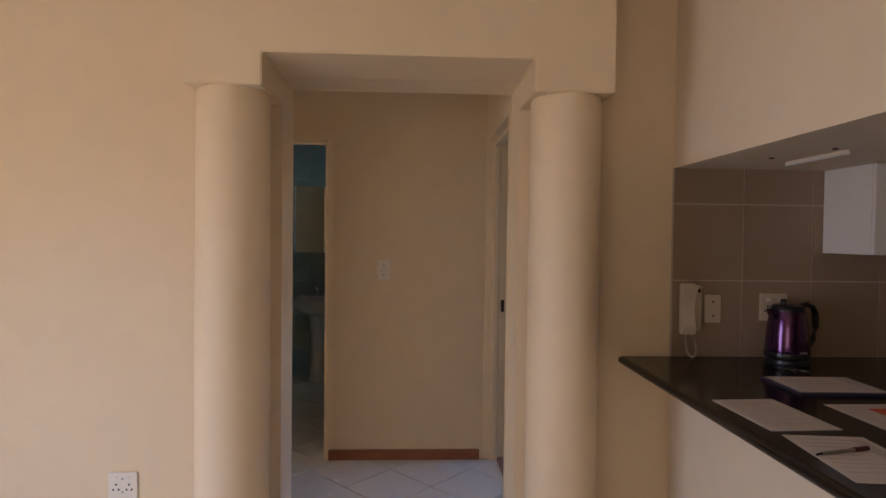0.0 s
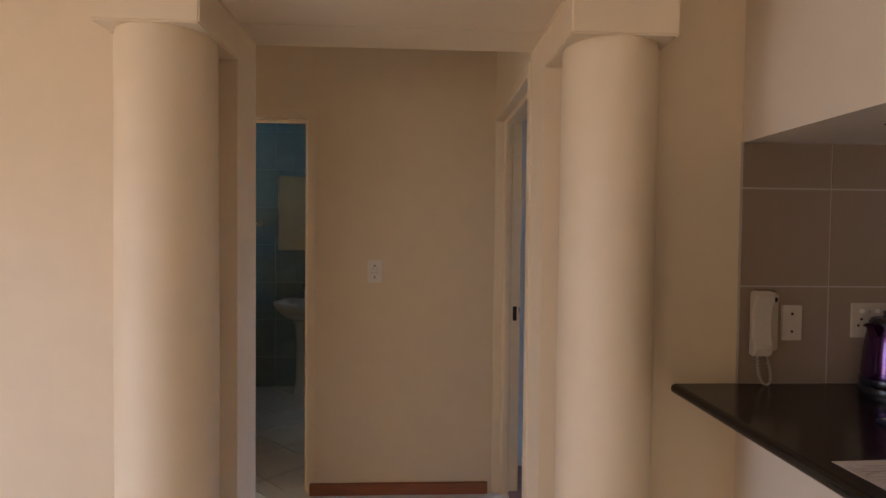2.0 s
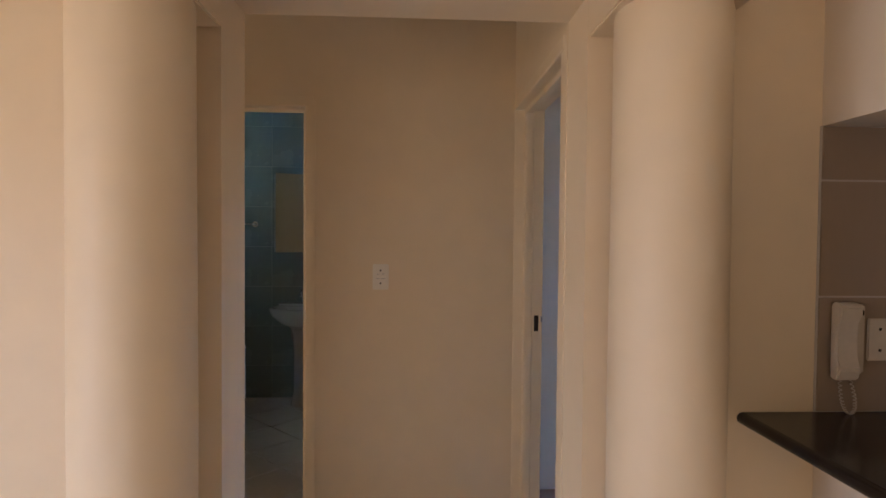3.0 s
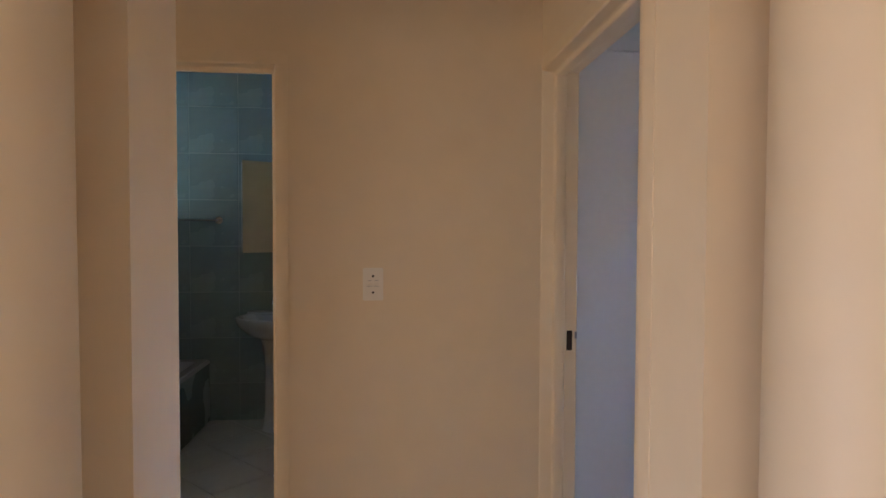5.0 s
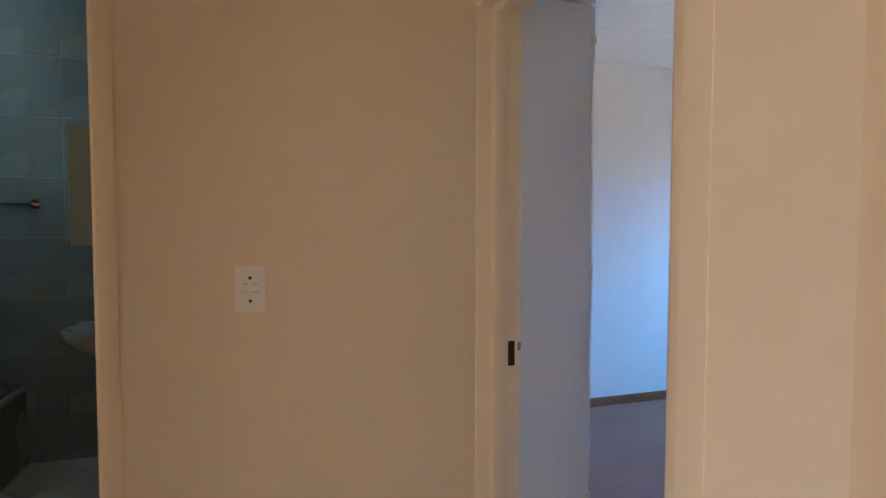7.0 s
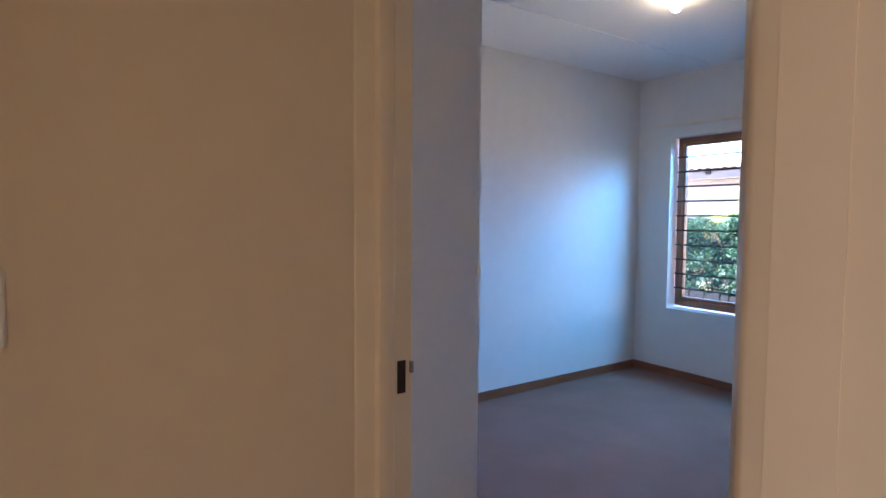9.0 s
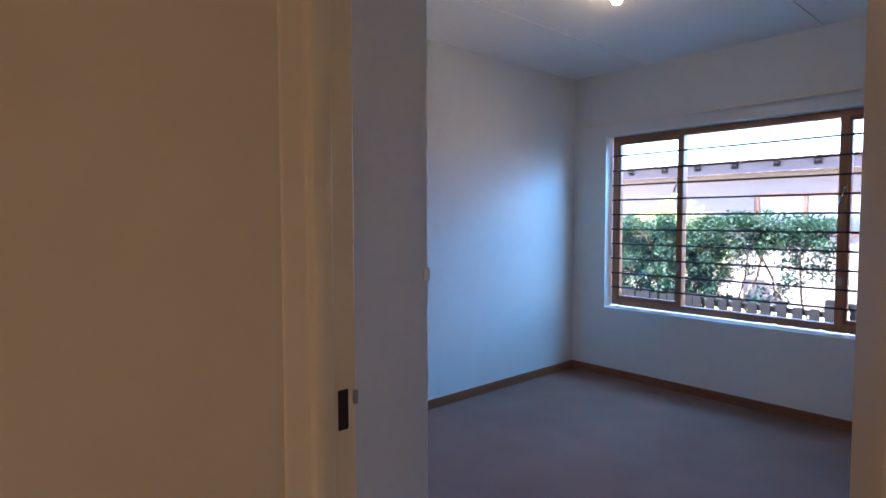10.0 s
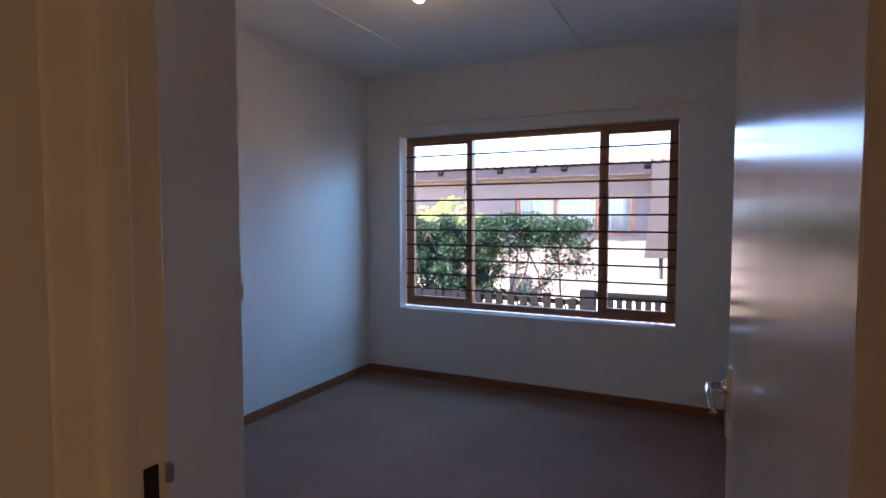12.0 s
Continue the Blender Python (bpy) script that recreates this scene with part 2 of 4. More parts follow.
# ---- the large structure ----
TOP = 2.60
structure("wall_living_north", [(-3.0, -0.418, 2.215, 2.43, 0, TOP), (0.612, 3.2, 2.215, 2.43, 0, TOP), (-0.418, 0.612, 2.215, 2.43, 2.125, TOP)], CREAM, "cream painted plaster wall round a deep portal opening")
BATHTOP = 2.76
structure("wall_hall_end", [(-3.0, -1.288, 3.37, 3.48, 0, TOP), (-0.390, 0.61, 3.37, 3.48, 0, TOP), (-1.288, -0.390, 3.37, 3.48, 2.09, TOP)], HALL, "plain cream painted wall at the end of the hall")
# unseen doorway, opened only for the hall's fill lamp
structure("wall_hall_west", [(-3.15, -3.0, 2.43, 2.50, 0, TOP), (-3.15, -3.0, 3.34, 3.48, 0, TOP), (-3.15, -3.0, 2.50, 3.34, 2.05, TOP)], HALL, "cream painted wall, unseen, with a doorway added for the hall fill lamp")
structure("wall_bedroom_west", [(0.61, 0.745, 2.43, 2.490, 0, TOP), (0.61, 0.745, 3.37, 5.68, 0, TOP), (0.61, 0.745, 2.490, 3.37, 2.085, TOP)], HALL, "cream painted wall with the bedroom doorway")
structure("wall_bedroom_south", [(0.745, 4.433, 2.43, 2.50, 0, TOP)], WHITE, "off-white painted bedroom wall")
structure("wall_bedroom_north", [(0.745, 4.433, 5.45, 5.68, 0, TOP)], WHITE, "off-white painted bedroom wall in blue daylight")
WY0, WY1, WZ0, WZ1 = 2.915, 5.128, 0.594, 2.066
structure("wall_bedroom_east", [(4.433, 4.66, 2.215, WY0, 0, TOP), (4.433, 4.66, WY1, 5.68, 0, TOP), (4.433, 4.66, WY0, WY1, 0, WZ0), (4.433, 4.66, WY0, WY1, WZ1, TOP)], WHITE, "off-white painted bedroom wall round a wide window")
structure("wall_bath_north", [(-2.2, 0.61, 5.568, 5.68, 0, BATHTOP)], BATHGROUT, "pale teal tiled bathroom wall")
structure("wall_bath_west", [(-2.2, -2.07, 3.48, 4.75, 0, BATHTOP), (-2.2, -2.07, 5.1, 5.568, 0, BATHTOP), (-2.2, -2.07, 4.75, 5.1, 0, 1.96), (-2.2, -2.07, 4.75, 5.1, 2.36, BATHTOP)], BATHTILE, "pale teal bathroom wall")
structure("wall_bath_upper", [(-2.2, 0.61, 3.42, 3.48, TOP, BATHTOP), (0.61, 0.67, 3.42, 5.68, TOP, BATHTOP)], BATHTILE, "pale teal bathroom wall above the hall ceiling")
# pane out of view, added so that sky light lifts the dark bathroom
tagged(part("window_bathroom", box(bmesh.new(), -2.15, -2.14, 4.75, 5.1, 1.96, 2.36), FROSTED), "small high frosted pane, unseen, added to light the bathroom", kind="structure")
# unseen west and south openings, assumed so that the added lamps shine in
structure("wall_living_west", [(-3.15, -3.0, -3.65, SIDE_OPENING[0], 0, TOP), (-3.15, -3.0, SIDE_OPENING[1], 2.43, 0, TOP), (-3.15, -3.0, SIDE_OPENING[0], SIDE_OPENING[1], SIDE_OPENING[2], TOP)], CREAM, "cream painted wall, unseen, with an opening assumed for the side lamps")
structure("wall_living_south", [(-3.0, -2.82, -3.65, -3.5, 0, TOP), (-0.68, 3.35, -3.65, -3.5, 0, TOP), (-2.82, -0.68, -3.65, -3.5, 0, 0.05), (-2.82, -0.68, -3.65, -3.5, 2.08, TOP)], CREAM, "cream painted wall, unseen, with a wide opening added for a fill lamp")
structure("wall_kitchen_east", [(3.2, 3.35, -3.5, 2.43, 0, TOP)], CREAM, "cream painted kitchen wall")
structure("wall_serving_hatch", [(1.312, 1.43, -1.6, 2.215, 0, 0.886), (1.312, 1.43, -3.5, -1.6, 0, TOP)], OFFWHITE, "low cream wall carrying the kitchen counter")
structure("wall_hatch_bulkhead", [(1.312, 2.42, -1.6, 2.215, 1.764, TOP)], OFFWHITE, "off-white boxed bulkhead above the serving hatch")
# unseen enclosure, added to block sky light from the living room openings
structure("wall_veranda", [(-4.6, -4.45, -5.0, 3.63, -0.12, 2.45), (-4.45, 0.6, -5.0, -4.85, -0.12, 2.45), (-4.45, -3.15, 3.48, 3.63, -0.12, 2.45), (0.45, 0.6, -4.85, -3.65, -0.12, 2.45)], CREAM, "plain cream wall, unseen, added to keep sky light out of the openings")
structure("ceiling_veranda", [(-4.6, -3.15, -5.0, 3.63, 2.45, 2.55), (-3.15, 0.6, -5.0, -3.65, 2.45, 2.55)], CEIL, "plain ceiling, unseen, added to keep sky light out of the openings")
structure("ceiling", [(-3.15, 4.66, -3.65, 3.42, TOP, TOP + 0.12), (0.61, 4.66, 3.42, 5.68, TOP, TOP + 0.12), (-2.2, 0.67, 3.42, 5.68, BATHTOP, BATHTOP + 0.12)], CEIL, "plain white board ceiling")
structure("floor", [(-3.15, 4.66, -3.65, 5.68, -0.12, -0.006)], GROUT, "tiled floor slab with dark joints")
structure("carpet", [(0.70, 4.433, 2.50, 5.45, -0.005, 0.012)], CARPET, "grey-brown fitted bedroom carpet")
structure("ceiling_joint_strip", [(0.745, 4.433, 3.55, 3.58, TOP - 0.006, TOP), (0.745, 4.433, 4.75, 4.78, TOP - 0.006, TOP)], CEIL, "flat cover strips over the ceiling board joints")

# portal beam with square blocks over the columns
bm = bmesh.new()
prism(bm, [(-0.708, 2.003), (-0.416, 2.003), (-0.416, 2.125), (0.611, 2.125), (0.611, 2.003), (0.922, 2.003), (0.922, TOP), (-0.708, TOP)], 1.877, 2.215, "y")
bmesh.ops.bevel(bm, geom=[e for e in bm.edges if e.calc_length() < 2 or abs(e.verts[0].co.z - 2.125) < 0.01], offset=0.005, segments=2, affect="EDGES")
tagged(part("portal_beam", bm, CREAM, smooth=True), "thick cream plastered beam with square blocks above two columns", kind="structure")


def column(x, y, r):
    ob = thing("column", pose(x, y, 0), "round cream plastered column under the portal beam", "column", "portal columns")
    lathe_profile = [(r, 0.0), (r, 0.4), (r + 0.002, 1.0), (r, 1.5), (r - 0.001, 1.99), (r - 0.004, 2.004)]
    part("shaft", lathe(bmesh.new(), lathe_profile, steps=64), CREAM, ob, smooth=True)
    return ob


column(-0.562, 2.022, 0.141)
column(0.768, 2.022, 0.143)

# skirting boards
structure("baseboard_hall", [(-0.388, 0.585, 3.352, 3.37, 0.0, 0.066)], SKIRT, "dark red-brown wooden skirting", 0.003)
structure("baseboard_bedroom", [(1.24, 4.415, 5.434, 5.45, 0.012, 0.078), (4.416, 4.433, 2.50, 5.45, 0.012, 0.078), (1.62, 4.415, 2.50, 2.516, 0.012, 0.078)], SKIRT, "brown varnished wooden skirting", 0.003)


# ---- door frames and doors ----
def frame_profile(t):
    """Across the wall's thickness t (first) and into the opening (second)."""
    return [(-0.002, -0.030), (-0.002, 0.014), (0.000, 0.018), (0.004, 0.020), (0.040, 0.021), (0.046, 0.024), (0.049, 0.031), (0.051, 0.036), (0.055, 0.038), (t - 0.049, 0.038), (t - 0.046, 0.0365), (t - 0.0435, 0.034), (t - 0.043, 0.030), (t - 0.043, 0.024), (t + 0.007, 0.024), (t + 0.010, 0.021), (t + 0.010, -0.030)]


def door_frame(name, along, u0, u1, near, t, head, label):
    """Two jambs and a head round an opening from u0 to u1, in a wall that begins at near."""
    ob = new(name)
    ob.empty_display_size = 0.1
    tagged(ob, label, "door frame", kind="structure")
    for start, sign in ((u0, 1), (u1, -1)):
        shape = frame_profile(t) if (along, sign) != ("y", 1) else [(0.001, -0.030), (0.001, 0.022), (0.006, 0.032), (0.016, 0.037), (0.045, 0.058), (t - 0.049, 0.058), (t - 0.044, 0.053)] + frame_profile(t)[13:]
        pts = [(near + d, start + sign * u) for d, u in shape]
        pts = pts if along == "y" else [(v, w) for w, v in pts]
        part("jamb", prism(bmesh.new(), pts, 0.0, head + 0.02), FRAME, ob, smooth=True)
    bm = bmesh.new()
    if along == "y":
        prism(bm, [(near + d - 0.001, head - u) for d, u in frame_profile(t)], u0 - 0.02, u1 + 0.02, "y")
    else:
        prism(bm, [(near + d - 0.001, head - u) for d, u in frame_profile(t)], u0 - 0.02, u1 + 0.02, "x")
    part("head", bm, FRAME, ob)
    return ob


bed_frame = door_frame("door_frame_bedroom", "y", 2.487, 3.385, 0.61, 0.135, 2.07, "cream enamelled pressed steel door frame")
bath_frame = door_frame("door_frame_bathroom", "x", -1.288, -0.390, 3.37, 0.11, 2.066, "cream enamelled pressed steel door frame")
part("strike_slot", box(bmesh.new(), 0.714, 0.736, 3.3585, 3.364, 0.962, 1.040, 0.001), DARK, bed_frame, "dark rectangular latch slot")
part("strike_lip", box(bmesh.new(), 0.746, 0.753, 3.351, 3.360, 1.010, 1.036), STEEL, bed_frame, "small steel lip")


def lever_set(parent, x, y, side, z=1.03):
    """A lever handle on a long plate; side: the way that it stands out."""
    # chrome plate in darker steel, standing for the dark room that it reflects
    plate = part("handle_plate", box(bmesh.new(), x - 0.021, x + 0.021, *sorted((y, y + side * 0.010)), z - 0.115, z + 0.046, 0.004), STEEL, parent, "chrome handle plate")
    pts = [(x, y + side * 0.004, z), (x, y + side * 0.030, z), (x - 0.006, y + side * 0.044, z), (x - 0.030, y + side * 0.048, z - 0.001), (x - 0.065, y + side * 0.048, z), (x - 0.090, y + side * 0.047, z - 0.004), (x - 0.102, y + side * 0.045, z - 0.014), (x - 0.104, y + side * 0.044, z - 0.030)]
    part("lever", tube(bmesh.new(), pts, 0.0085, 10), CHROME, plate, "curved chrome lever", smooth=True)
    part("rose", tube(bmesh.new(), [(x, y + side * 0.006, z), (x, y + side * 0.018, z)], 0.016, 16), CHROME, plate, smooth=True)
    part("keyhole", tube(bmesh.new(), [(x, y + side * 0.006, z - 0.065), (x, y + side * 0.0085, z - 0.065)], 0.006, 10), DARK, plate)
    return plate


def door(name, m, label, z=1.03, two=True, w=0.813):
    """A flush leaf; x runs from the hinges to the lock, the leaf lies on the +y side of its hinge line."""
    ob = thing(name, m, label, "door")
    ob["kind"] = "structure"
    bm = box(bmesh.new(), 0.003, w, 0.0, 0.040, 0.012, 2.030, 0.0025)
    leaf = part("leaf", bm, LEAF_PAINT, ob)
    lever_set(ob, w - 0.055, 0.040, 1, z)
    if two:
        lever_set(ob, w - 0.055, 0.0, -1, z)
    for h in (0.25, 1.75):
        part("hinge", tube(bmesh.new(), [(-0.004, 0.002, h), (-0.004, 0.002, h + 0.09)], 0.006, 8), STEEL, ob)
    part("lock_face", box(bmesh.new(), w - 0.0005, w + 0.0015, 0.009, 0.031, z - 0.12, z + 0.02), STEEL, ob)
    return ob


door("door_bedroom", pose(0.800, 2.535, 0, 0, 0, 4.95), "cream gloss painted flush door standing wide open into the bedroom", 1.007, w=0.855)
door("door_bathroom", pose(-1.228, 3.495, 0, 0, 0, 87.5), "cream painted flush door standing open into the dark bathroom", 1.04)


# ---- bedroom window ----
def window(name, label):
    ob = thing(name, pose(0, 0, 0), label, "window")
    ob["kind"] = "structure"
    x0, x1 = 4.512, 4.582
    WY0, WY1, WZ0, WZ1 = 2.922, 5.105, 0.618, 2.062
    m1, m2 = 4.508, 3.440
    fw = part("window_frame", box(bmesh.new(), x0, x1, WY0, WY1, WZ0 + 0.004, WZ0 + 0.052, 0.004), TIMBER, ob)
    bm = bmesh.new()
    box(bm, x0, x1, WY0, WY1, WZ1 - 0.046, WZ1, 0.004)
    part("head_rail", bm, TIMBER, ob)
    for a, b in ((WY0, WY0 + 0.046), (WY1 - 0.046, WY1)):
        part("stile", box(bmesh.new(), x0, x1, a, b, WZ0 + 0.052, WZ1 - 0.046, 0.004), TIMBER, ob)
    part("mullion", box(bmesh.new(), x0 - 0.006, x1, m1 - 0.021, m1 + 0.021, WZ0 + 0.052, WZ1 - 0.046, 0.004), TIMBER, ob)
    part("mullion", box(bmesh.new(), x0 - 0.006, x1, m2 - 0.024, m2 + 0.024, WZ0 + 0.052, WZ1 - 0.046, 0.004), TIMBER, ob)
    for a, b, sash in ((m1 + 0.021, WY1 - 0.046, True), (m2 + 0.024, m1 - 0.021, False), (WY0 + 0.046, m2 - 0.024, True)):
        lo, hi = WZ0 + 0.052, WZ1 - 0.046
        if sash:
            casement = part("casement", box(bmesh.new(), x0 + 0.016, x1 - 0.008, a, b, lo, lo + 0.030, 0.003), TIMBER, ob)
            for c, d in ((a, a + 0.015), (b - 0.015, b)):
                part("casement_stile", box(bmesh.new(), x0 + 0.016, x1 - 0.008, c, d, lo + 0.030, hi - 0.022, 0.002), TIMBER, casement)
            part("casement_top", box(bmesh.new(), x0 + 0.016, x1 - 0.008, a, b, hi - 0.022, hi, 0.002), TIMBER, casement)
            a, b, lo, hi = a + 0.015, b - 0.015, lo + 0.030, hi - 0.022
        pane = part("pane", box(bmesh.new(), x0 + 0.040, x0 + 0.044, a, b, lo, hi), GLASS, ob)
        pane.visible_shadow = False
    part("sill", box(bmesh.new(), 4.425, 4.60, 2.911, 5.132, 0.582, 0.600, 0.004), WHITE, ob, "white painted inner sill")
    for k in range(10):
        z = 1.898 - k * 0.1246
        part("burglar_bar", tube(bmesh.new(), [(4.500, WY0 + 0.004, z), (4.500, WY1 - 0.004, z)], 0.0075, 6), BARPAINT, ob)
    for y, z in ((m1 + 0.012, 1.63), (m2 - 0.012, 1.50)):
        stay = part("casement_stay", tube(bmesh.new(), [(4.504, y, z + 0.07), (4.490, y + 0.006, z + 0.03), (4.482, y + 0.03, z - 0.055)], 0.007, 8), STEEL, ob, "dark metal window catch")
    for y, z in ((m1 + 0.006, 0.95), (m2 - 0.004, 0.93)):
        part("catch", box(bmesh.new(), 4.492, 4.508, y - 0.01, y + 0.01, z, z + 0.05, 0.002), STEEL, ob)
    return ob


window("window_bedroom", "wide brown timber window in three lights behind black burglar bars")

# curtain track
track = thing("curtain_track", pose(4.433, 0, 2.165), "thin white curtain track fixed above the window", "curtain rail")
part("rail", box(bmesh.new(), -0.045, -0.027, 2.80, 5.29, -0.012, 0.012, 0.003), PLASTIC, track)
for y in (2.86, 3.45, 4.05, 4.65, 5.22):
    part("bracket", box(bmesh.new(), -0.035, 0.0, y - 0.012, y + 0.012, 0.000, 0.018, 0.002), PLASTIC, track)
for y in (2.795, 5.295):
    part("end_stop", box(bmesh.new(), -0.048, -0.024, y - 0.007, y + 0.007, -0.016, 0.014, 0.003), PLASTIC, track)


# ---- bedroom wardrobe ----
def wardrobe():
    ob = thing("built_in_wardrobe", pose(0.745, 3.70, 0.012), "white built-in wardrobe with a tall side panel and upper cupboard", "wardrobe")
    part("side_panel", box(bmesh.new(), 0.001, 0.465, 0.0, 0.018, 0.0, 2.235, 0.001), WARD, ob)
    part("upper_side_panel", box(bmesh.new(), 0.001, 0.477, -0.004, 0.018, 2.239, TOP - 0.014, 0.001), WARD, ob)
    part("carcass", box(bmesh.new(), 0.001, 0.462, 0.02, 1.744, 0.0, TOP - 0.014), WARD, ob)
    for k in range(4):
        y = 0.004 + k * 0.435
        leaf = part("wardrobe_door", box(bmesh.new(), 0.466, 0.483, y, y + 0.431, 0.06, 2.230, 0.0015), WARD, ob)
        part("knob", lathe(bmesh.new(), [(0.012, 0), (0.014, 0.010), (0.006, 0.018)], 0.49, y + (0.39 if k % 2 == 0 else 0.04), 12), CHROME, leaf).location.z = 1.05
        part("upper_door", box(bmesh.new(), 0.466, 0.483, y, y + 0.431, 2.242, TOP - 0.02, 0.0015), WARD, ob)
    for z in (0.30, 1.19, 2.105):
        part("hinge", box(bmesh.new(), 0.462, 0.486, -0.003, 0.012, z - 0.017, z + 0.017, 0.002), PLASTIC, ob, "small pale metal cabinet hinge")


wardrobe()

# lit ceiling bulb
lamp = thing("ceiling_light", pose(2.93, 4.13, TOP), "small lit bulb in a white ceiling holder", "ceiling light")
part("holder", lathe(bmesh.new(), [(0.05, 0.0), (0.05, -0.008), (0.024, -0.014), (0.022, -0.022)], steps=24), PLASTIC, lamp, smooth=True)
part("bulb", lathe(bmesh.new(), [(0.014, -0.022), (0.022, -0.032), (0.029, -0.048), (0.029, -0.060), (0.021, -0.074), (0.006, -0.081)], steps=20), LIT, lamp, "glowing warm bulb", smooth=True)


# ---- switches and sockets ----
def wall_plate(name, m, label, category, w=0.078, h=0.125, kind="switch", plastic=PLASTIC):
    """A plate in the x-z plane, standing out towards -y."""
    ob = thing(name, m, label, category)
    part("plate", box(bmesh.new(), -w / 2, w / 2, -0.009, 0.0, -h / 2, h / 2, 0.003), plastic, ob)
    for z in (-h * 0.25, h * 0.25):
        part("screw", tube(bmesh.new(), [(0, -0.0085, z), (0, -0.0105, z)], 0.0045, 10), DARK if kind != "socket" else STEEL, ob)
    if kind == "switch":
        for x in (-0.0125, 0.0125):
            rocker = part("rocker", prism(bmesh.new(), [(-0.0085, 0), (-0.0135, 0.011), (-0.0135, 0.013), (-0.0085, 0.013)], x - 0.0095, x + 0.0095, "x"), PLASTIC, ob)
            rocker.location.z = -0.005
            part("marking", box(bmesh.new(), x - 0.006, x + 0.006, -0.0096, -0.0088, 0.013, 0.0155), INK, ob)
            part("rocker_gap", box(bmesh.new(), x - 0.0105, x + 0.0105, -0.0094, -0.0086, -0.0085, -0.0065), INK, ob)
    if kind == "socket":
        for cx in (-w * 0.22, w * 0.22):
            for dx, dz in ((0, 0.016), (-0.011, -0.006), (0.011, -0.006)):
                part("pin_hole", tube(bmesh.new(), [(cx + dx, -0.0085, dz - 0.012), (cx + dx, -0.0100, dz - 0.012)], 0.0045, 10), DARK, ob)
            part("socket_switch", box(bmesh.new(), cx - 0.009, cx + 0.009, -0.014, -0.009, 0.026, 0.040, 0.002), PLASTIC, ob)
    return ob


wall_plate("light_switch", pose(-0.043, 3.37, 1.227), "white two-rocker light switch on the hall wall", "light switch")
wall_plate("wall_socket", pose(-1.088, 2.215, 0.356), "white double wall socket low on the living room wall", "socket", 0.125, 0.115, "socket")
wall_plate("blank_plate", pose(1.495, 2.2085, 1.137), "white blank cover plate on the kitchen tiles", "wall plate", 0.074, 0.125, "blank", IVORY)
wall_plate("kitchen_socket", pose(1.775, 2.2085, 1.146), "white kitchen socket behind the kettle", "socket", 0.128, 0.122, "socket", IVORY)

# ---- bathroom ----
def bathroom():
    bath = thing("bathtub", pose(-1.335, 3.9, 0), "white bathtub with a tiled side, beside the bathroom wall", "bathtub")
    part("side_panel", box(bmesh.new(), -0.022, 0.0, 0.0, 1.66, 0.0, 0.438), BATHTILE, bath, "tiled bath side")
    bm = bmesh.new()
    outer = [(-0.73, 0.0), (0.006, 0.0), (0.006, 1.66), (-0.73, 1.66)]
    inner = [(-0.65, 0.10), (-0.08, 0.10), (-0.08, 1.56), (-0.65, 1.56)]
    deep = [(-0.56, 0.22), (-0.17, 0.22), (-0.17, 1.42), (-0.56, 1.42)]
    rows = [[bm.verts.new((x, y, z)) for x, y in ring] for ring, z in ((outer, 0.438), (outer, 0.470), (inner, 0.466), (deep, 0.10))]
    for lo, hi in zip(rows, rows[1:]):
        for k in range(4):
            bm.faces.new((lo[k], lo[(k + 1) % 4], hi[(k + 1) % 4], hi[k]))
    bm.faces.new(rows[-1])
    bmesh.ops.bevel(bm, geom=list(bm.edges), offset=0.012, segments=3, affect="EDGES")
    part("tub", bm, CERAMIC, bath, smooth=True)
    part("overflow", tube(bmesh.new(), [(-0.36, 1.52, 0.40), (-0.36, 1.49, 0.392)], 0.028, 18), CHROME, bath, "chrome overflow ring", smooth=True)
    part("tap", tube(bmesh.new(), [(-0.36, 1.63, 0.47), (-0.36, 1.63, 0.58), (-0.36, 1.60, 0.61), (-0.36, 1.52, 0.60)], 0.014, 10), CHROME, bath, smooth=True)

    basin = thing("wash_basin", pose(-0.80, 5.555, 0), "white pedestal wash basin below the mirror cabinet", "basin")
    part("pedestal", lathe(bmesh.new(), [(0.105, 0.0), (0.10, 0.03), (0.082, 0.12), (0.078, 0.45), (0.09, 0.60), (0.12, 0.68)], 0, -0.20, 24), CERAMIC, basin, smooth=True)
    bowl = lathe(bmesh.new(), [(0.10, 0.66), (0.19, 0.70), (0.255, 0.76), (0.272, 0.80), (0.270, 0.82), (0.255, 0.825), (0.225, 0.815), (0.17, 0.74), (0.05, 0.70)], 0, -0.235, 32, 0.82)
    part("bowl", bowl, CERAMIC, basin, smooth=True)
    part("back_ledge", box(bmesh.new(), -0.25, 0.25, -0.12, -0.002, 0.74, 0.835, 0.02), CERAMIC, basin)
    tap = part("tap", tube(bmesh.new(), [(-0.03, -0.075, 0.833), (-0.03, -0.075, 0.91), (-0.03, -0.09, 0.935), (-0.03, -0.15, 0.93), (-0.03, -0.165, 0.905)], 0.013, 12), CHROME, basin, "chrome pillar tap", smooth=True)
    part("tap_head", lathe(bmesh.new(), [(0.016, 0.92), (0.022, 0.935), (0.022, 0.955), (0.010, 0.962)], -0.03, -0.075, 14), CHROME, tap, smooth=True)
    part("trap_pipe", tube(bmesh.new(), [(-0.10, -0.10, 0.66), (-0.11, -0.09, 0.55), (-0.10, -0.05, 0.48), (-0.10, -0.003, 0.48)], 0.018, 10), STEEL, basin, smooth=True)

    cab = thing("mirror_cabinet", pose(-1.06, 5.555, 1.275), "mirror-fronted bathroom cabinet with one door ajar", "cabinet")
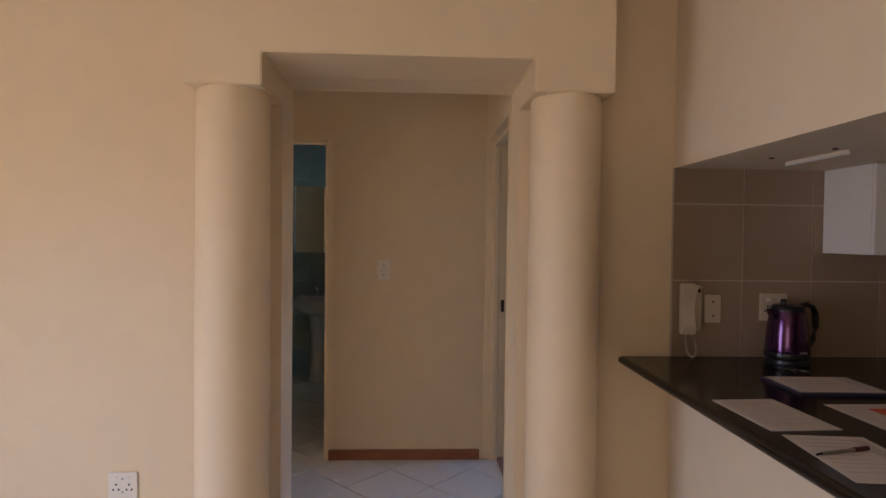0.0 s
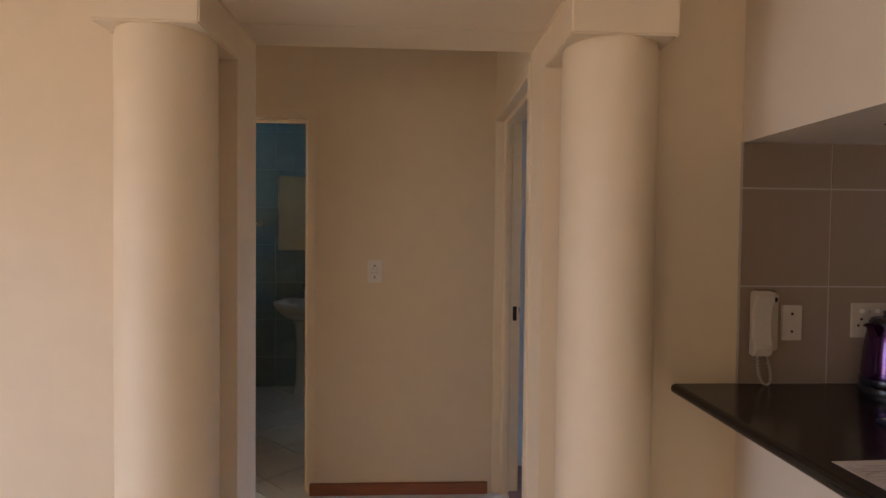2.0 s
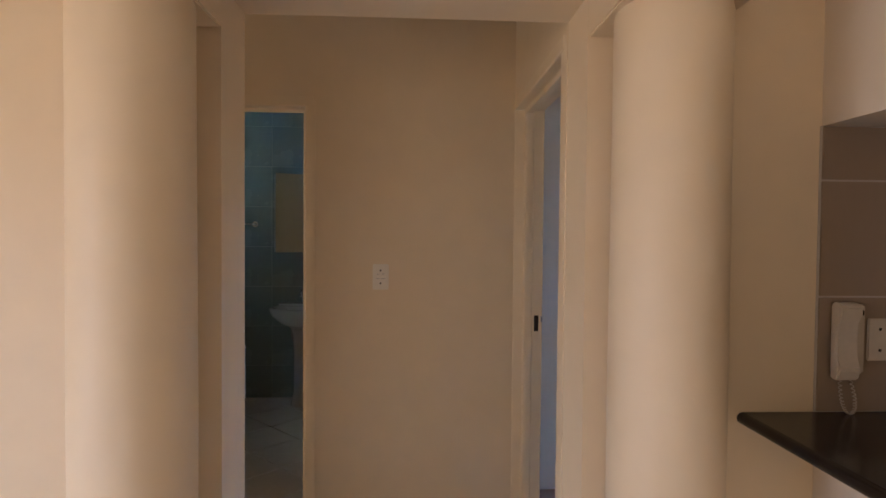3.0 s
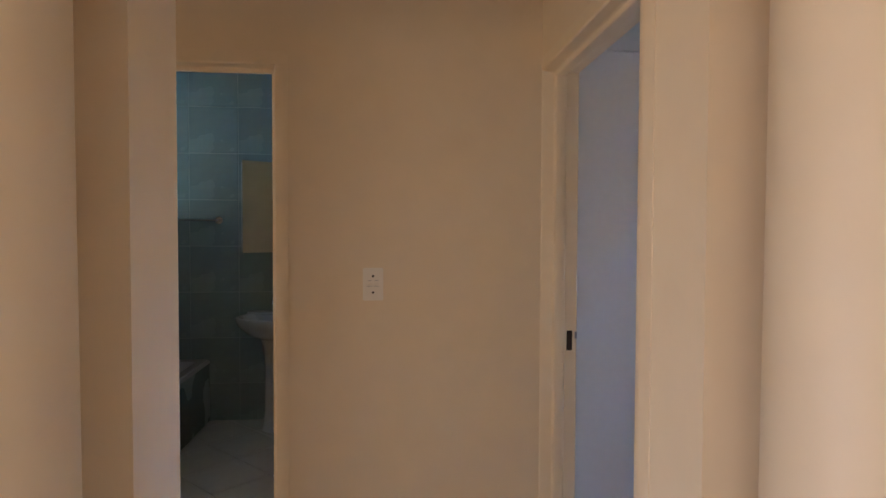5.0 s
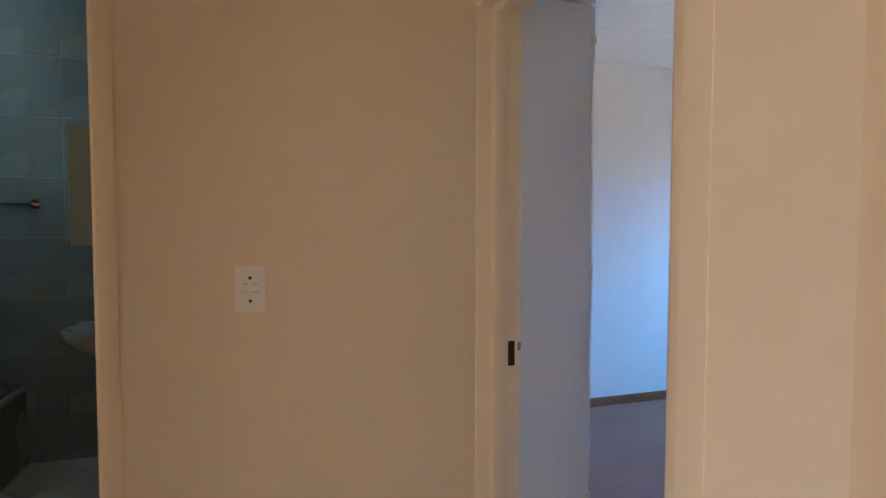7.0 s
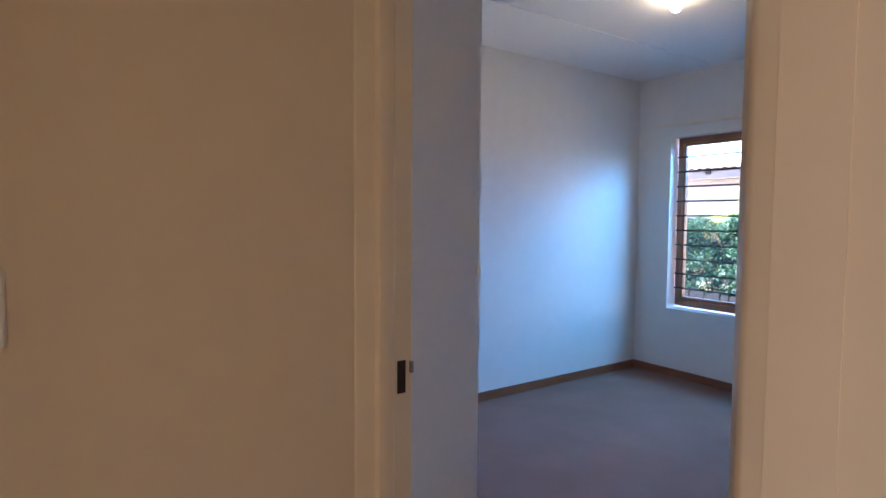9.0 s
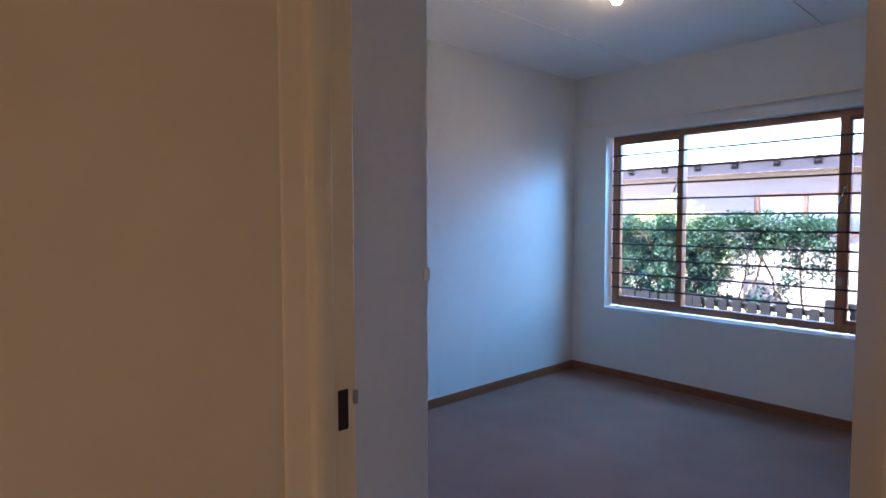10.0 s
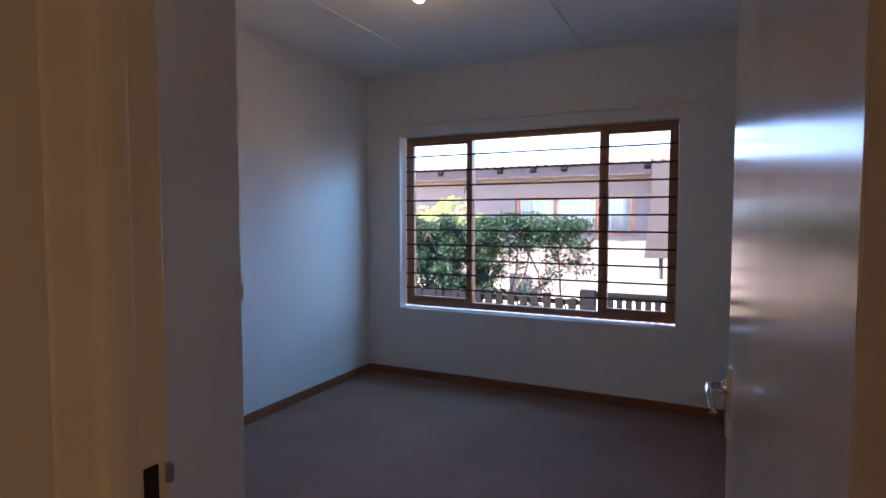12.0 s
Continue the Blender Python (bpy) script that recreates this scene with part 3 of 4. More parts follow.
    part("body", box(bmesh.new(), 0.0, 0.58, -0.12, 0.0, 0.0, 0.655, 0.003), WARD, cab)
    part("mirror_door", box(bmesh.new(), 0.292, 0.578, -0.136, -0.121, 0.002, 0.653, 0.002), MIRROR, cab, "mirror glass door")
    ajar = part("mirror_door", box(bmesh.new(), -0.286, 0.0, -0.015, 0.0, 0.002, 0.653, 0.002), MIRROR, cab, "mirror glass door standing ajar")
    ajar.location = (0.288, -0.121, 0.0)
    ajar.rotation_euler.z = radians(30)

    rail = thing("towel_rail", pose(-1.245, 5.555, 1.51), "chrome towel rail on round wall plates", "towel rail")
    part("bar", tube(bmesh.new(), [(-0.58, -0.055, 0), (0.0, -0.055, 0)], 0.009, 10), CHROME, rail, smooth=True)
    for x in (-0.575, -0.005):
        part("wall_plate", tube(bmesh.new(), [(x, 0.0, 0), (x, -0.012, 0), (x, -0.02, 0)], 0.027, 18), CHROME, rail, smooth=True)
        part("post", tube(bmesh.new(), [(x, -0.01, 0), (x, -0.06, 0)], 0.011, 10), CHROME, rail, smooth=True)


bathroom()


# ---- kitchen side ----
def kitchen():
    top = thing("kitchen_worktop", pose(0, 0, 0.886), "polished black granite worktop across the serving hatch", "worktop")
    part("slab", box(bmesh.new(), 1.092, 3.19, -1.6, 2.2145, 0.0, 0.034, 0.001), GRANITE, top)
    nose = [(1.0925, 0.0), (1.083, 0.002), (1.076, 0.008), (1.0735, 0.017), (1.076, 0.026), (1.083, 0.032), (1.0925, 0.034)]
    part("bullnose_edge", prism(bmesh.new(), nose, -1.6, 2.2145, "y"), GRANITE, top, "rounded polished granite edge", smooth=True)

    cab = thing("wall_cabinet", pose(2.0, 1.92, 1.392), "white wall cabinet hanging below the bulkhead", "cabinet")
    part("body", box(bmesh.new(), 0.0, 0.60, 0.018, 0.2875, 0.0, 0.370, 0.001), WARD, cab)
    for x in (0.001, 0.302):
        leaf = part("cabinet_door", box(bmesh.new(), x, x + 0.297, 0.0, 0.017, 0.002, 0.368, 0.0015), WARD, cab)
        part("handle", tube(bmesh.new(), [(x + 0.10, 0.0, 0.03), (x + 0.10, -0.025, 0.03), (x + 0.20, -0.025, 0.03), (x + 0.20, 0.0, 0.03)], 0.005, 8), CHROME, leaf, "thin bar handle")

    strip = thing("strip_light", pose(1.66, 1.80, 1.764), "slim unlit fluorescent strip under the bulkhead", "strip light")
    part("batten", box(bmesh.new(), -0.006, 0.006, -0.165, 0.165, -0.009, 0.0, 0.002), PLASTIC, strip)
    part("tube", tube(bmesh.new(), [(0, -0.155, -0.013), (0, 0.155, -0.013)], 0.0045, 10), TUBE, strip, smooth=True)
    for y in (-0.16, 0.16):
        part("tube_cap", box(bmesh.new(), -0.006, 0.006, y - 0.006, y + 0.006, -0.018, -0.006, 0.002), PLASTIC, strip)

    for x, y in ((1.53, 1.86), (1.60, 1.62)):
        hole = thing("fixing_screw", pose(x, y, 1.764), "small dark fixing screw in the bulkhead underside", "screw", "fixing screws")
        part("head", lathe(bmesh.new(), [(0.011, 0.0), (0.010, -0.003), (0.004, -0.005)], steps=12), DARK, hole)

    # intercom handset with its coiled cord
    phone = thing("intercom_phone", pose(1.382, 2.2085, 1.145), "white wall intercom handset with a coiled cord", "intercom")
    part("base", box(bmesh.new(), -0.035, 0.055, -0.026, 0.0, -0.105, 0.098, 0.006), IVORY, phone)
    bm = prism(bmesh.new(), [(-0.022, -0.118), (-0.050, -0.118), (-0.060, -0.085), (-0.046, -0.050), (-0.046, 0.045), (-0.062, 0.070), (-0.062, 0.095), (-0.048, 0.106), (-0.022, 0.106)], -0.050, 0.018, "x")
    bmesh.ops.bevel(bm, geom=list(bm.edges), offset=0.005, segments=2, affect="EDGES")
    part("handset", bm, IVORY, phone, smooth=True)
    part("call_button", box(bmesh.new(), 0.032, 0.047, -0.030, -0.025, 0.066, 0.082, 0.002), DARK, phone, "small dark button")
    coil = []
    for k in range(181):
        s = k / 180
        a = s * math.pi * 2
        cx, cz = -0.018 + 0.020 * math.sin(a * 0.5) * (1 if s < 0.5 else 1) - 0.012 * math.sin(a), -0.115 - 0.108 * math.sin(math.pi * s)
        cx += 0.030 * s
        w = 2 * math.pi * 26 * s
        coil.append((cx + 0.0042 * math.cos(w), -0.022 + 0.0042 * math.sin(w), cz))
    part("cord", tube(bmesh.new(), coil, 0.0017, 5), IVORY, phone, "coiled ivory cord")

    # electric kettle
    kettle = thing("electric_kettle", pose(1.765, 2.09, 0.920, 0, 0, 10), "purple metallic cordless kettle with a black handle", "kettle")
    kettle.scale = (1.08, 1.08, 1.08)
    part("power_base", lathe(bmesh.new(), [(0.078, 0.0), (0.080, 0.008), (0.076, 0.020), (0.050, 0.024)], steps=32), BLACK, kettle, smooth=True)
    part("body", lathe(bmesh.new(), [(0.076, 0.024), (0.079, 0.034), (0.079, 0.060), (0.075, 0.120), (0.068, 0.175), (0.061, 0.208), (0.058, 0.214)], steps=40), PURPLE, kettle, smooth=True)
    part("foot_ring", lathe(bmesh.new(), [(0.0805, 0.026), (0.0815, 0.032), (0.0815, 0.040), (0.0802, 0.046)], steps=40), BLACK, kettle, smooth=True)
    part("rim", lathe(bmesh.new(), [(0.0605, 0.207), (0.0615, 0.210), (0.0610, 0.215), (0.0590, 0.217)], steps=40), BLACK, kettle, smooth=True)
    lid = part("lid", lathe(bmesh.new(), [(0.059, 0.213), (0.060, 0.220), (0.052, 0.231), (0.020, 0.236), (0.002, 0.236)], steps=32), BLACK, kettle, smooth=True)
    part("lid_knob", lathe(bmesh.new(), [(0.012, 0.235), (0.010, 0.246), (0.013, 0.252), (0.004, 0.256)], -0.02, 0.0, 14), BLACK, lid, smooth=True)
    bm = bmesh.new()
    prism(bm, [(-0.052, 0.165), (-0.052, 0.212), (-0.092, 0.218), (-0.075, 0.185)], -0.018, 0.018, "y")
    bmesh.ops.bevel(bm, geom=list(bm.edges), offset=0.004, segments=2, affect="EDGES")
    part("spout", bm, PURPLE, kettle, smooth=True)
    part("handle", tube(bmesh.new(), [(0.050, 0, 0.222), (0.085, 0, 0.232), (0.118, 0, 0.222), (0.136, 0, 0.190), (0.138, 0, 0.140), (0.126, 0, 0.095), (0.100, 0, 0.062), (0.078, 0, 0.052)], 0.013, 12, 0.8), BLACK, kettle, smooth=True)
    part("gauge", box(bmesh.new(), 0.064, 0.078, -0.008, 0.008, 0.075, 0.165, 0.003), BLACK, kettle)
    part("badge", box(bmesh.new(), -0.016, 0.016, -0.0800, -0.0775, 0.050, 0.058), CHROME, kettle)

    # papers, folder, pen, keys
    def sheet(m, w, h, lines, label, red=False, table=False):
        ob = thing("paper_sheet", m, label, "paper", "papers on the worktop")
        part("page", box(bmesh.new(), -w / 2, w / 2, -h / 2, h / 2, 0.0, 0.0012), PAPER, ob)
        r = random.Random(round(w * 1000) + lines)
        for k in range(lines):
            y = h * 0.40 - k * h * 0.80 / max(lines, 1)
            length = w * 0.80 * r.uniform(0.55, 1.0)
            part("text_line", box(bmesh.new(), -w * 0.41, -w * 0.41 + length, y - 0.0016, y + 0.0016, 0.0012, 0.0015), INK, ob)
        if red:
            part("red_panel", box(bmesh.new(), 0.0, w * 0.40, h * 0.12, h * 0.34, 0.0012, 0.0017), REDINK, ob, "orange-red printed panel")
        if table:
            for x in (0.28, 0.33, 0.38):
                part("ruled_bar", box(bmesh.new(), w * x, w * x + 0.005, -h * 0.2, h * 0.42, 0.0012, 0.0016), INK, ob)
        return ob

    z = 0.9202
    sheet(pose(1.248, 1.392, z, 0, 0, 2), 0.21, 0.297, 17, "typed white page lying on the black worktop")
    sheet(pose(1.248, 1.052, z, 0, 0, -6), 0.21, 0.297, 9, "white form with ruled bars under a pen", table=True)
    sheet(pose(1.585, 1.335, z, 0, 0, 0), 0.21, 0.297, 12, "printed white page with an orange-red panel", red=True)
    sheet(pose(1.53, 0.965, z, 0, 0, 3), 0.21, 0.297, 12, "typed white page lying on the black worktop")
    folder = thing("clip_folder", pose(1.635, 1.690, z, 0, 0, -2), "dark folder with a printed white sheet on it", "folder")
    part("cover", box(bmesh.new(), -0.165, 0.165, -0.12, 0.115, 0.0, 0.010, 0.002), FOLDER, folder)
    part("sheet", box(bmesh.new(), -0.150, 0.152, -0.100, 0.108, 0.010, 0.0115), PAPER, folder)
    for k in range(6):
        part("text_line", box(bmesh.new(), -0.12, 0.06 + 0.01 * (k % 3), 0.06 - k * 0.025, 0.064 - k * 0.025, 0.0115, 0.0119), INK, folder)
    for x in (0.10, 0.118, 0.136):
        part("ruled_bar", box(bmesh.new(), x, x + 0.006, -0.09, 0.10, 0.0115, 0.0120), INK, folder)
    pen = thing("ballpoint_pen", pose(1.236, 1.082, z + 0.0062, 0, 0, 13), "pale ballpoint pen with a dark cap on the form", "pen")
    part("barrel", tube(bmesh.new(), [(-0.075, 0, 0), (0.03, 0, 0)], 0.0045, 8), STEEL, pen, smooth=True)
    part("cap", tube(bmesh.new(), [(0.028, 0, 0), (0.060, 0, 0), (0.072, 0, 0)], 0.0062, 10), PENCAP, pen, "dark red-brown cap", smooth=True)
    part("tip", tube(bmesh.new(), [(-0.092, 0, -0.001), (-0.074, 0, 0)], 0.0030, 8), DARK, pen, smooth=True)
    keys = thing("key_ring", pose(1.70, 1.965, z + 0.001), "small bunch of steel keys on a ring", "keys")
    ring = [(0.016 * math.cos(a), 0.016 * math.sin(a), 0.002) for a in [k * 2 * math.pi / 20 for k in range(21)]]
    part("ring", tube(bmesh.new(), ring, 0.0012, 6), STEEL, keys)
    for a in (200, 250, 320):
        k = part("key", box(bmesh.new(), 0.014, 0.062, -0.004, 0.004, 0.0, 0.002, 0.0005), STEEL, keys)
        box_bow = part("key_bow", lathe(bmesh.new(), [(0.011, 0.0), (0.012, 0.001), (0.011, 0.0022)], 0.022, 0, 14), STEEL, k)
        k.rotation_euler = (0, 0, radians(a))


kitchen()

# ---- outside ----
# overhang out of view, added to cut the sky light on the sill
structure("eave", [(4.66, 5.90, 1.9, 5.68, 2.56, 2.64)], CEIL, "plain roof overhang, unseen, added to cut sky light on the bedroom sill")
structure("ground", [(-300, 400, -300, 300, -0.5, -0.16)], LAWN, "sunlit pale paving and dry lawn")


def leaves(name, spots, size, material, parent, seed):
    """Many small folded leaves round the given spots (x, y, z, spread, count)."""
    r = random.Random(seed)
    verts, faces = [], []
    for x, y, z, s, count in spots:
        for _ in range(count):
            d = Vector((r.gauss(0, 1), r.gauss(0, 1), r.gauss(0, 1)))
            p = Vector((x, y, z)) + d.normalized() * s * r.random() ** 0.45
            q = Euler((r.uniform(-1.2, 1.2), r.uniform(-1.2, 1.2), r.uniform(0, 6.28))).to_matrix()
            k = size * r.uniform(0.6, 1.3)
            i = len(verts)
            for a, b, c in ((-1, 0, 0), (-0.1, 0.42, 0.12), (1, 0, -0.1), (-0.1, -0.42, 0.12), (-0.1, 0, -0.05)):
                verts.append(p + q @ (Vector((a, b, c)) * k))
            faces += [(i, i + 4, i + 1), (i + 4, i + 2, i + 1), (i, i + 3, i + 4), (i + 4, i + 3, i + 2)]
    me = bpy.data.meshes.new(name)
    me.from_pydata(verts, [], faces)
    me.materials.append(material)
    ob = new(name, me)
    ob.parent = parent
    ob["kind"] = "stuff"
    return ob


def hedge():
    ob = thing("hedge", pose(7.5, 5.9, -0.16), "dense dark green hedge with thin gaps near one end", "hedge")
    r = random.Random(5)
    bm = bmesh.new()
    for k in range(16):
        y = -1.62 + k * 0.30 + r.uniform(-0.08, 0.08)
        pts = [(r.uniform(-0.08, 0.08), y, 0.0)]
        for s in range(1, 6):
            pts.append((pts[-1][0] + r.uniform(-0.10, 0.10), pts[-1][1] + r.uniform(-0.13, 0.13), s * 0.27))
        tube(bm, pts, 0.013, 6)
        for b in range(4):
            a = pts[r.randint(1, 4)]
            e = (a[0] + r.uniform(-0.25, 0.25), a[1] + r.uniform(-0.25, 0.25), a[2] + r.uniform(0.1, 0.3))
            tube(bm, [a, e], 0.006, 5)
    part("stems", bm, BARK, ob, smooth=True)
    spots = []
    for _ in range(1500):
        y, z, x = r.uniform(-1.75, 4.6), r.uniform(0.12, 1.52), r.uniform(-0.28, 0.28)
        thin = y < -0.50 and z < 1.16
        hole = thin and noise.noise(Vector((y * 2.6, z * 2.4, 3.1))) > 0.02
        if hole or (y < -1.55 and z < 0.6 and r.random() < 0.6):
            continue
        spots.append((x, y, min(z, 1.50 + 0.03 * math.sin(y * 5)), 0.12, 20 if thin else 95))
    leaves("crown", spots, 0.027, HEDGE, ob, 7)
    return ob


hedge()


def sunny_bush():
    ob = thing("sunlit_bush", pose(10.6, 7.65, -0.16), "pale yellow-green bush in full sun behind the hedge", "bush")
    r = random.Random(11)
    bm = bmesh.new()
    for k in range(7):
        a = k * 0.9
        tube(bm, [(0, 0, 0), (0.25 * math.cos(a), 0.4 * math.sin(a), 0.7), (0.5 * math.cos(a), 0.8 * math.sin(a), 1.3)], 0.02, 6)
    part("stems", bm, BARK, ob, smooth=True)
    spots = []
    for _ in range(190):
        a, q = r.uniform(0, 6.28), r.random() ** 0.5
        y, x = 1.15 * q * math.sin(a), 0.7 * q * math.cos(a)
        spots.append((x, y, r.uniform(0.25, 1.0) ** 0.6 * 1.90 * (1 - 0.38 * q * q), 0.17, 34))
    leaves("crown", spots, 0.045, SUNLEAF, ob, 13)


sunny_bush()


def fence():
    ob = thing("picket_fence", pose(6.9, 0, -0.16), "low black-stained picket fence in front of the hedge", "fence")
    r = random.Random(3)
    for y0, y1 in ((4.10, 9.0), (1.2, 3.92)):
        for z in (0.16, 0.50 if y0 > 4 else 0.60):
            part("rail", box(bmesh.new(), 0.022, 0.058, y0, y1, z, z + 0.06, 0.003), FENCE, ob)
    part("post", box(bmesh.new(), -0.04, 0.06, 3.92, 4.10, 0.0, 0.69, 0.006), FENCE, ob)
    meshes = []
    for h in (0.58, 0.61, 0.63):
        bm = prism(bmesh.new(), [(-0.047, 0.03), (0.047, 0.03), (0.047, h - 0.012), (0.035, h), (-0.035, h), (-0.047, h - 0.012)], 0.0, 0.020, "x")
        me = bpy.data.meshes.new("picket")
        bm.to_mesh(me)
        bm.free()
        me.materials.append(FENCE)
        meshes.append(me)
    y = 4.20
    while y < 9.0:
        p = new("picket", meshes[r.randint(0, 2)])
        p.parent = ob
        p.location = (0, y, 0)
        p.rotation_euler = (radians(r.uniform(-1.2, 1.2)), 0, 0)
        y += 0.152 if y < 5.35 else 0.108
    bm = prism(bmesh.new(), [(-0.034, 0.03), (0.034, 0.03), (0.034, 0.62), (-0.034, 0.62)], 0.0, 0.020, "x")
    me = bpy.data.meshes.new("slat")
    bm.to_mesh(me)
    bm.free()
    me.materials.append(FENCE)
    y = 3.86
    while y > 1.2:
        p = new("slat", me)
        p.parent = ob
        p.location = (0, y, 0)
        y -= 0.104
    part("top_board", box(bmesh.new(), -0.004, 0.062, 1.2, 3.92, 0.62, 0.668, 0.004), FENCE, ob)


fence()


def neighbour():
    ob = thing("neighbour_house", pose(13.0, 0, -0.16), "single-storey pale rendered house with a corrugated roof", "house")
    a, b = 6.95, 4.25
    bm = bmesh.new()
    for seg in ((0, 0.25, -8, b, 0, 2.62), (0, 0.25, a, 20, 0, 2.62), (0, 0.25, b, a, 0, 1.16), (0, 0.25, b, a, 2.03, 2.62)):
        box(bm, *seg)
    part("wall", bm, RENDERED, ob)
    part("end_wall", box(bmesh.new(), 0.25, 6, -8, -7.75, 0, 2.62), RENDERED, ob)
    part("rear_wall", box(bmesh.new(), 6, 6.25, -8, 20, 0, 2.62), RENDERED, ob)
    bm = bmesh.new()
    n = 28 * 30
    prev = None
    for k in range(n + 1):
        y = -8 + 28 * k / n
        w = 0.018 * math.sin(2 * math.pi * k / 6)
        row = [bm.verts.new((-0.62, y, 2.72 + w)), bm.verts.new((3.2, y, 2.98 + w)), bm.verts.new((3.2, y, 2.95 + w)), bm.verts.new((-0.62, y, 2.69 + w))]
        if prev:
            for i in range(4):
                j = (i + 1) % 4
                bm.faces.new((prev[i], prev[j], row[j], row[i]))
        prev = row
    part("roof", bm, ROOFING, ob, smooth=True)
    part("eave_board", box(bmesh.new(), -0.50, 0.0, -8, 20, 2.47, 2.49), SOFFIT, ob)
    part("fascia", box(bmesh.new(), -0.53, -0.50, -8, 20, 2.44, 2.66, 0.004), SOFFIT, ob)
    r = random.Random(2)
    for k in range(34):
        y = -7.6 + k * 0.82
        y += r.uniform(-0.16, 0.16)
        bm = prism(bmesh.new(), [(-0.60, 2.60), (-0.545, 2.545), (-0.531, 2.545), (-0.531, 2.665), (-0.60, 2.675)], y - 0.06, y + 0.06, "y")
        part("rafter_end", bm, FENCE, ob)
    win = part("window", box(bmesh.new(), 0.05, 0.12, b, a, 1.16, 1.22), TIMBER, ob)
    for y0, y1, z0, z1 in ((b, a, 1.97, 2.03), (b, b + 0.08, 1.22, 1.97), (a - 0.08, a, 1.22, 1.97), (5.98, 6.05, 1.22, 1.97), (5.02, 5.09, 1.22, 1.97)):
        part("window_bar", box(bmesh.new(), 0.05, 0.12, y0, y1, z0, z1, 0.004), TIMBER, win)
    for y0, y1 in ((b + 0.08, 5.02), (5.09, 5.98), (6.05, a - 0.08)):
        part("pane", box(bmesh.new(), 0.085, 0.09, y0, y1, 1.22, 1.97), GLASS, win).visible_shadow = False
    bm = bmesh.new()
    prev = None
    for k in range(121):
        y = b + (a - b) * k / 120
        row = [bm.verts.new((0.17 + 0.02 * math.sin(k * 0.9), y, 1.17)), bm.verts.new((0.17 + 0.02 * math.sin(k * 0.9), y, 2.02))]
        if prev:
            bm.faces.new((prev[0], row[0], row[1], prev[1]))
        prev = row
    part("net_curtain", bm, PAPER, win, smooth=True)
    part("porch_pier", prism(bmesh.new(), [(3.35, 0.72), (3.98, 0.72), (3.86, 2.0), (3.86, 2.70), (3.35, 2.70)], -0.60, -0.35, "x"), PIER, ob, "tapered pier, coloured dark grey for its shade")
    part("downpipe", tube(bmesh.new(), [(-0.48, 3.66, 0.0), (-0.48, 3.66, 0.74)], 0.04, 10), PIER, ob)
    part("parapet", box(bmesh.new(), -0.62, -0.2, 3.3, 3.9, 2.70, 2.92, 0.01), ROOFING, ob)
    part("low_wall", box(bmesh.new(), -2.0, -1.85, -8, 6.4, 0.0, 0.42, 0.01), RENDERED, ob)


neighbour()


# ---- tiles ----
def shared(name, bm, material):
    me = bpy.data.meshes.new(name)
    bm.to_mesh(me)
    bm.free()
    me.materials.append(material)
    return me


def piece(me, parent, m):
    ob = new(me.name, me)
    ob.parent = parent
    ob.matrix_local = m
    return ob


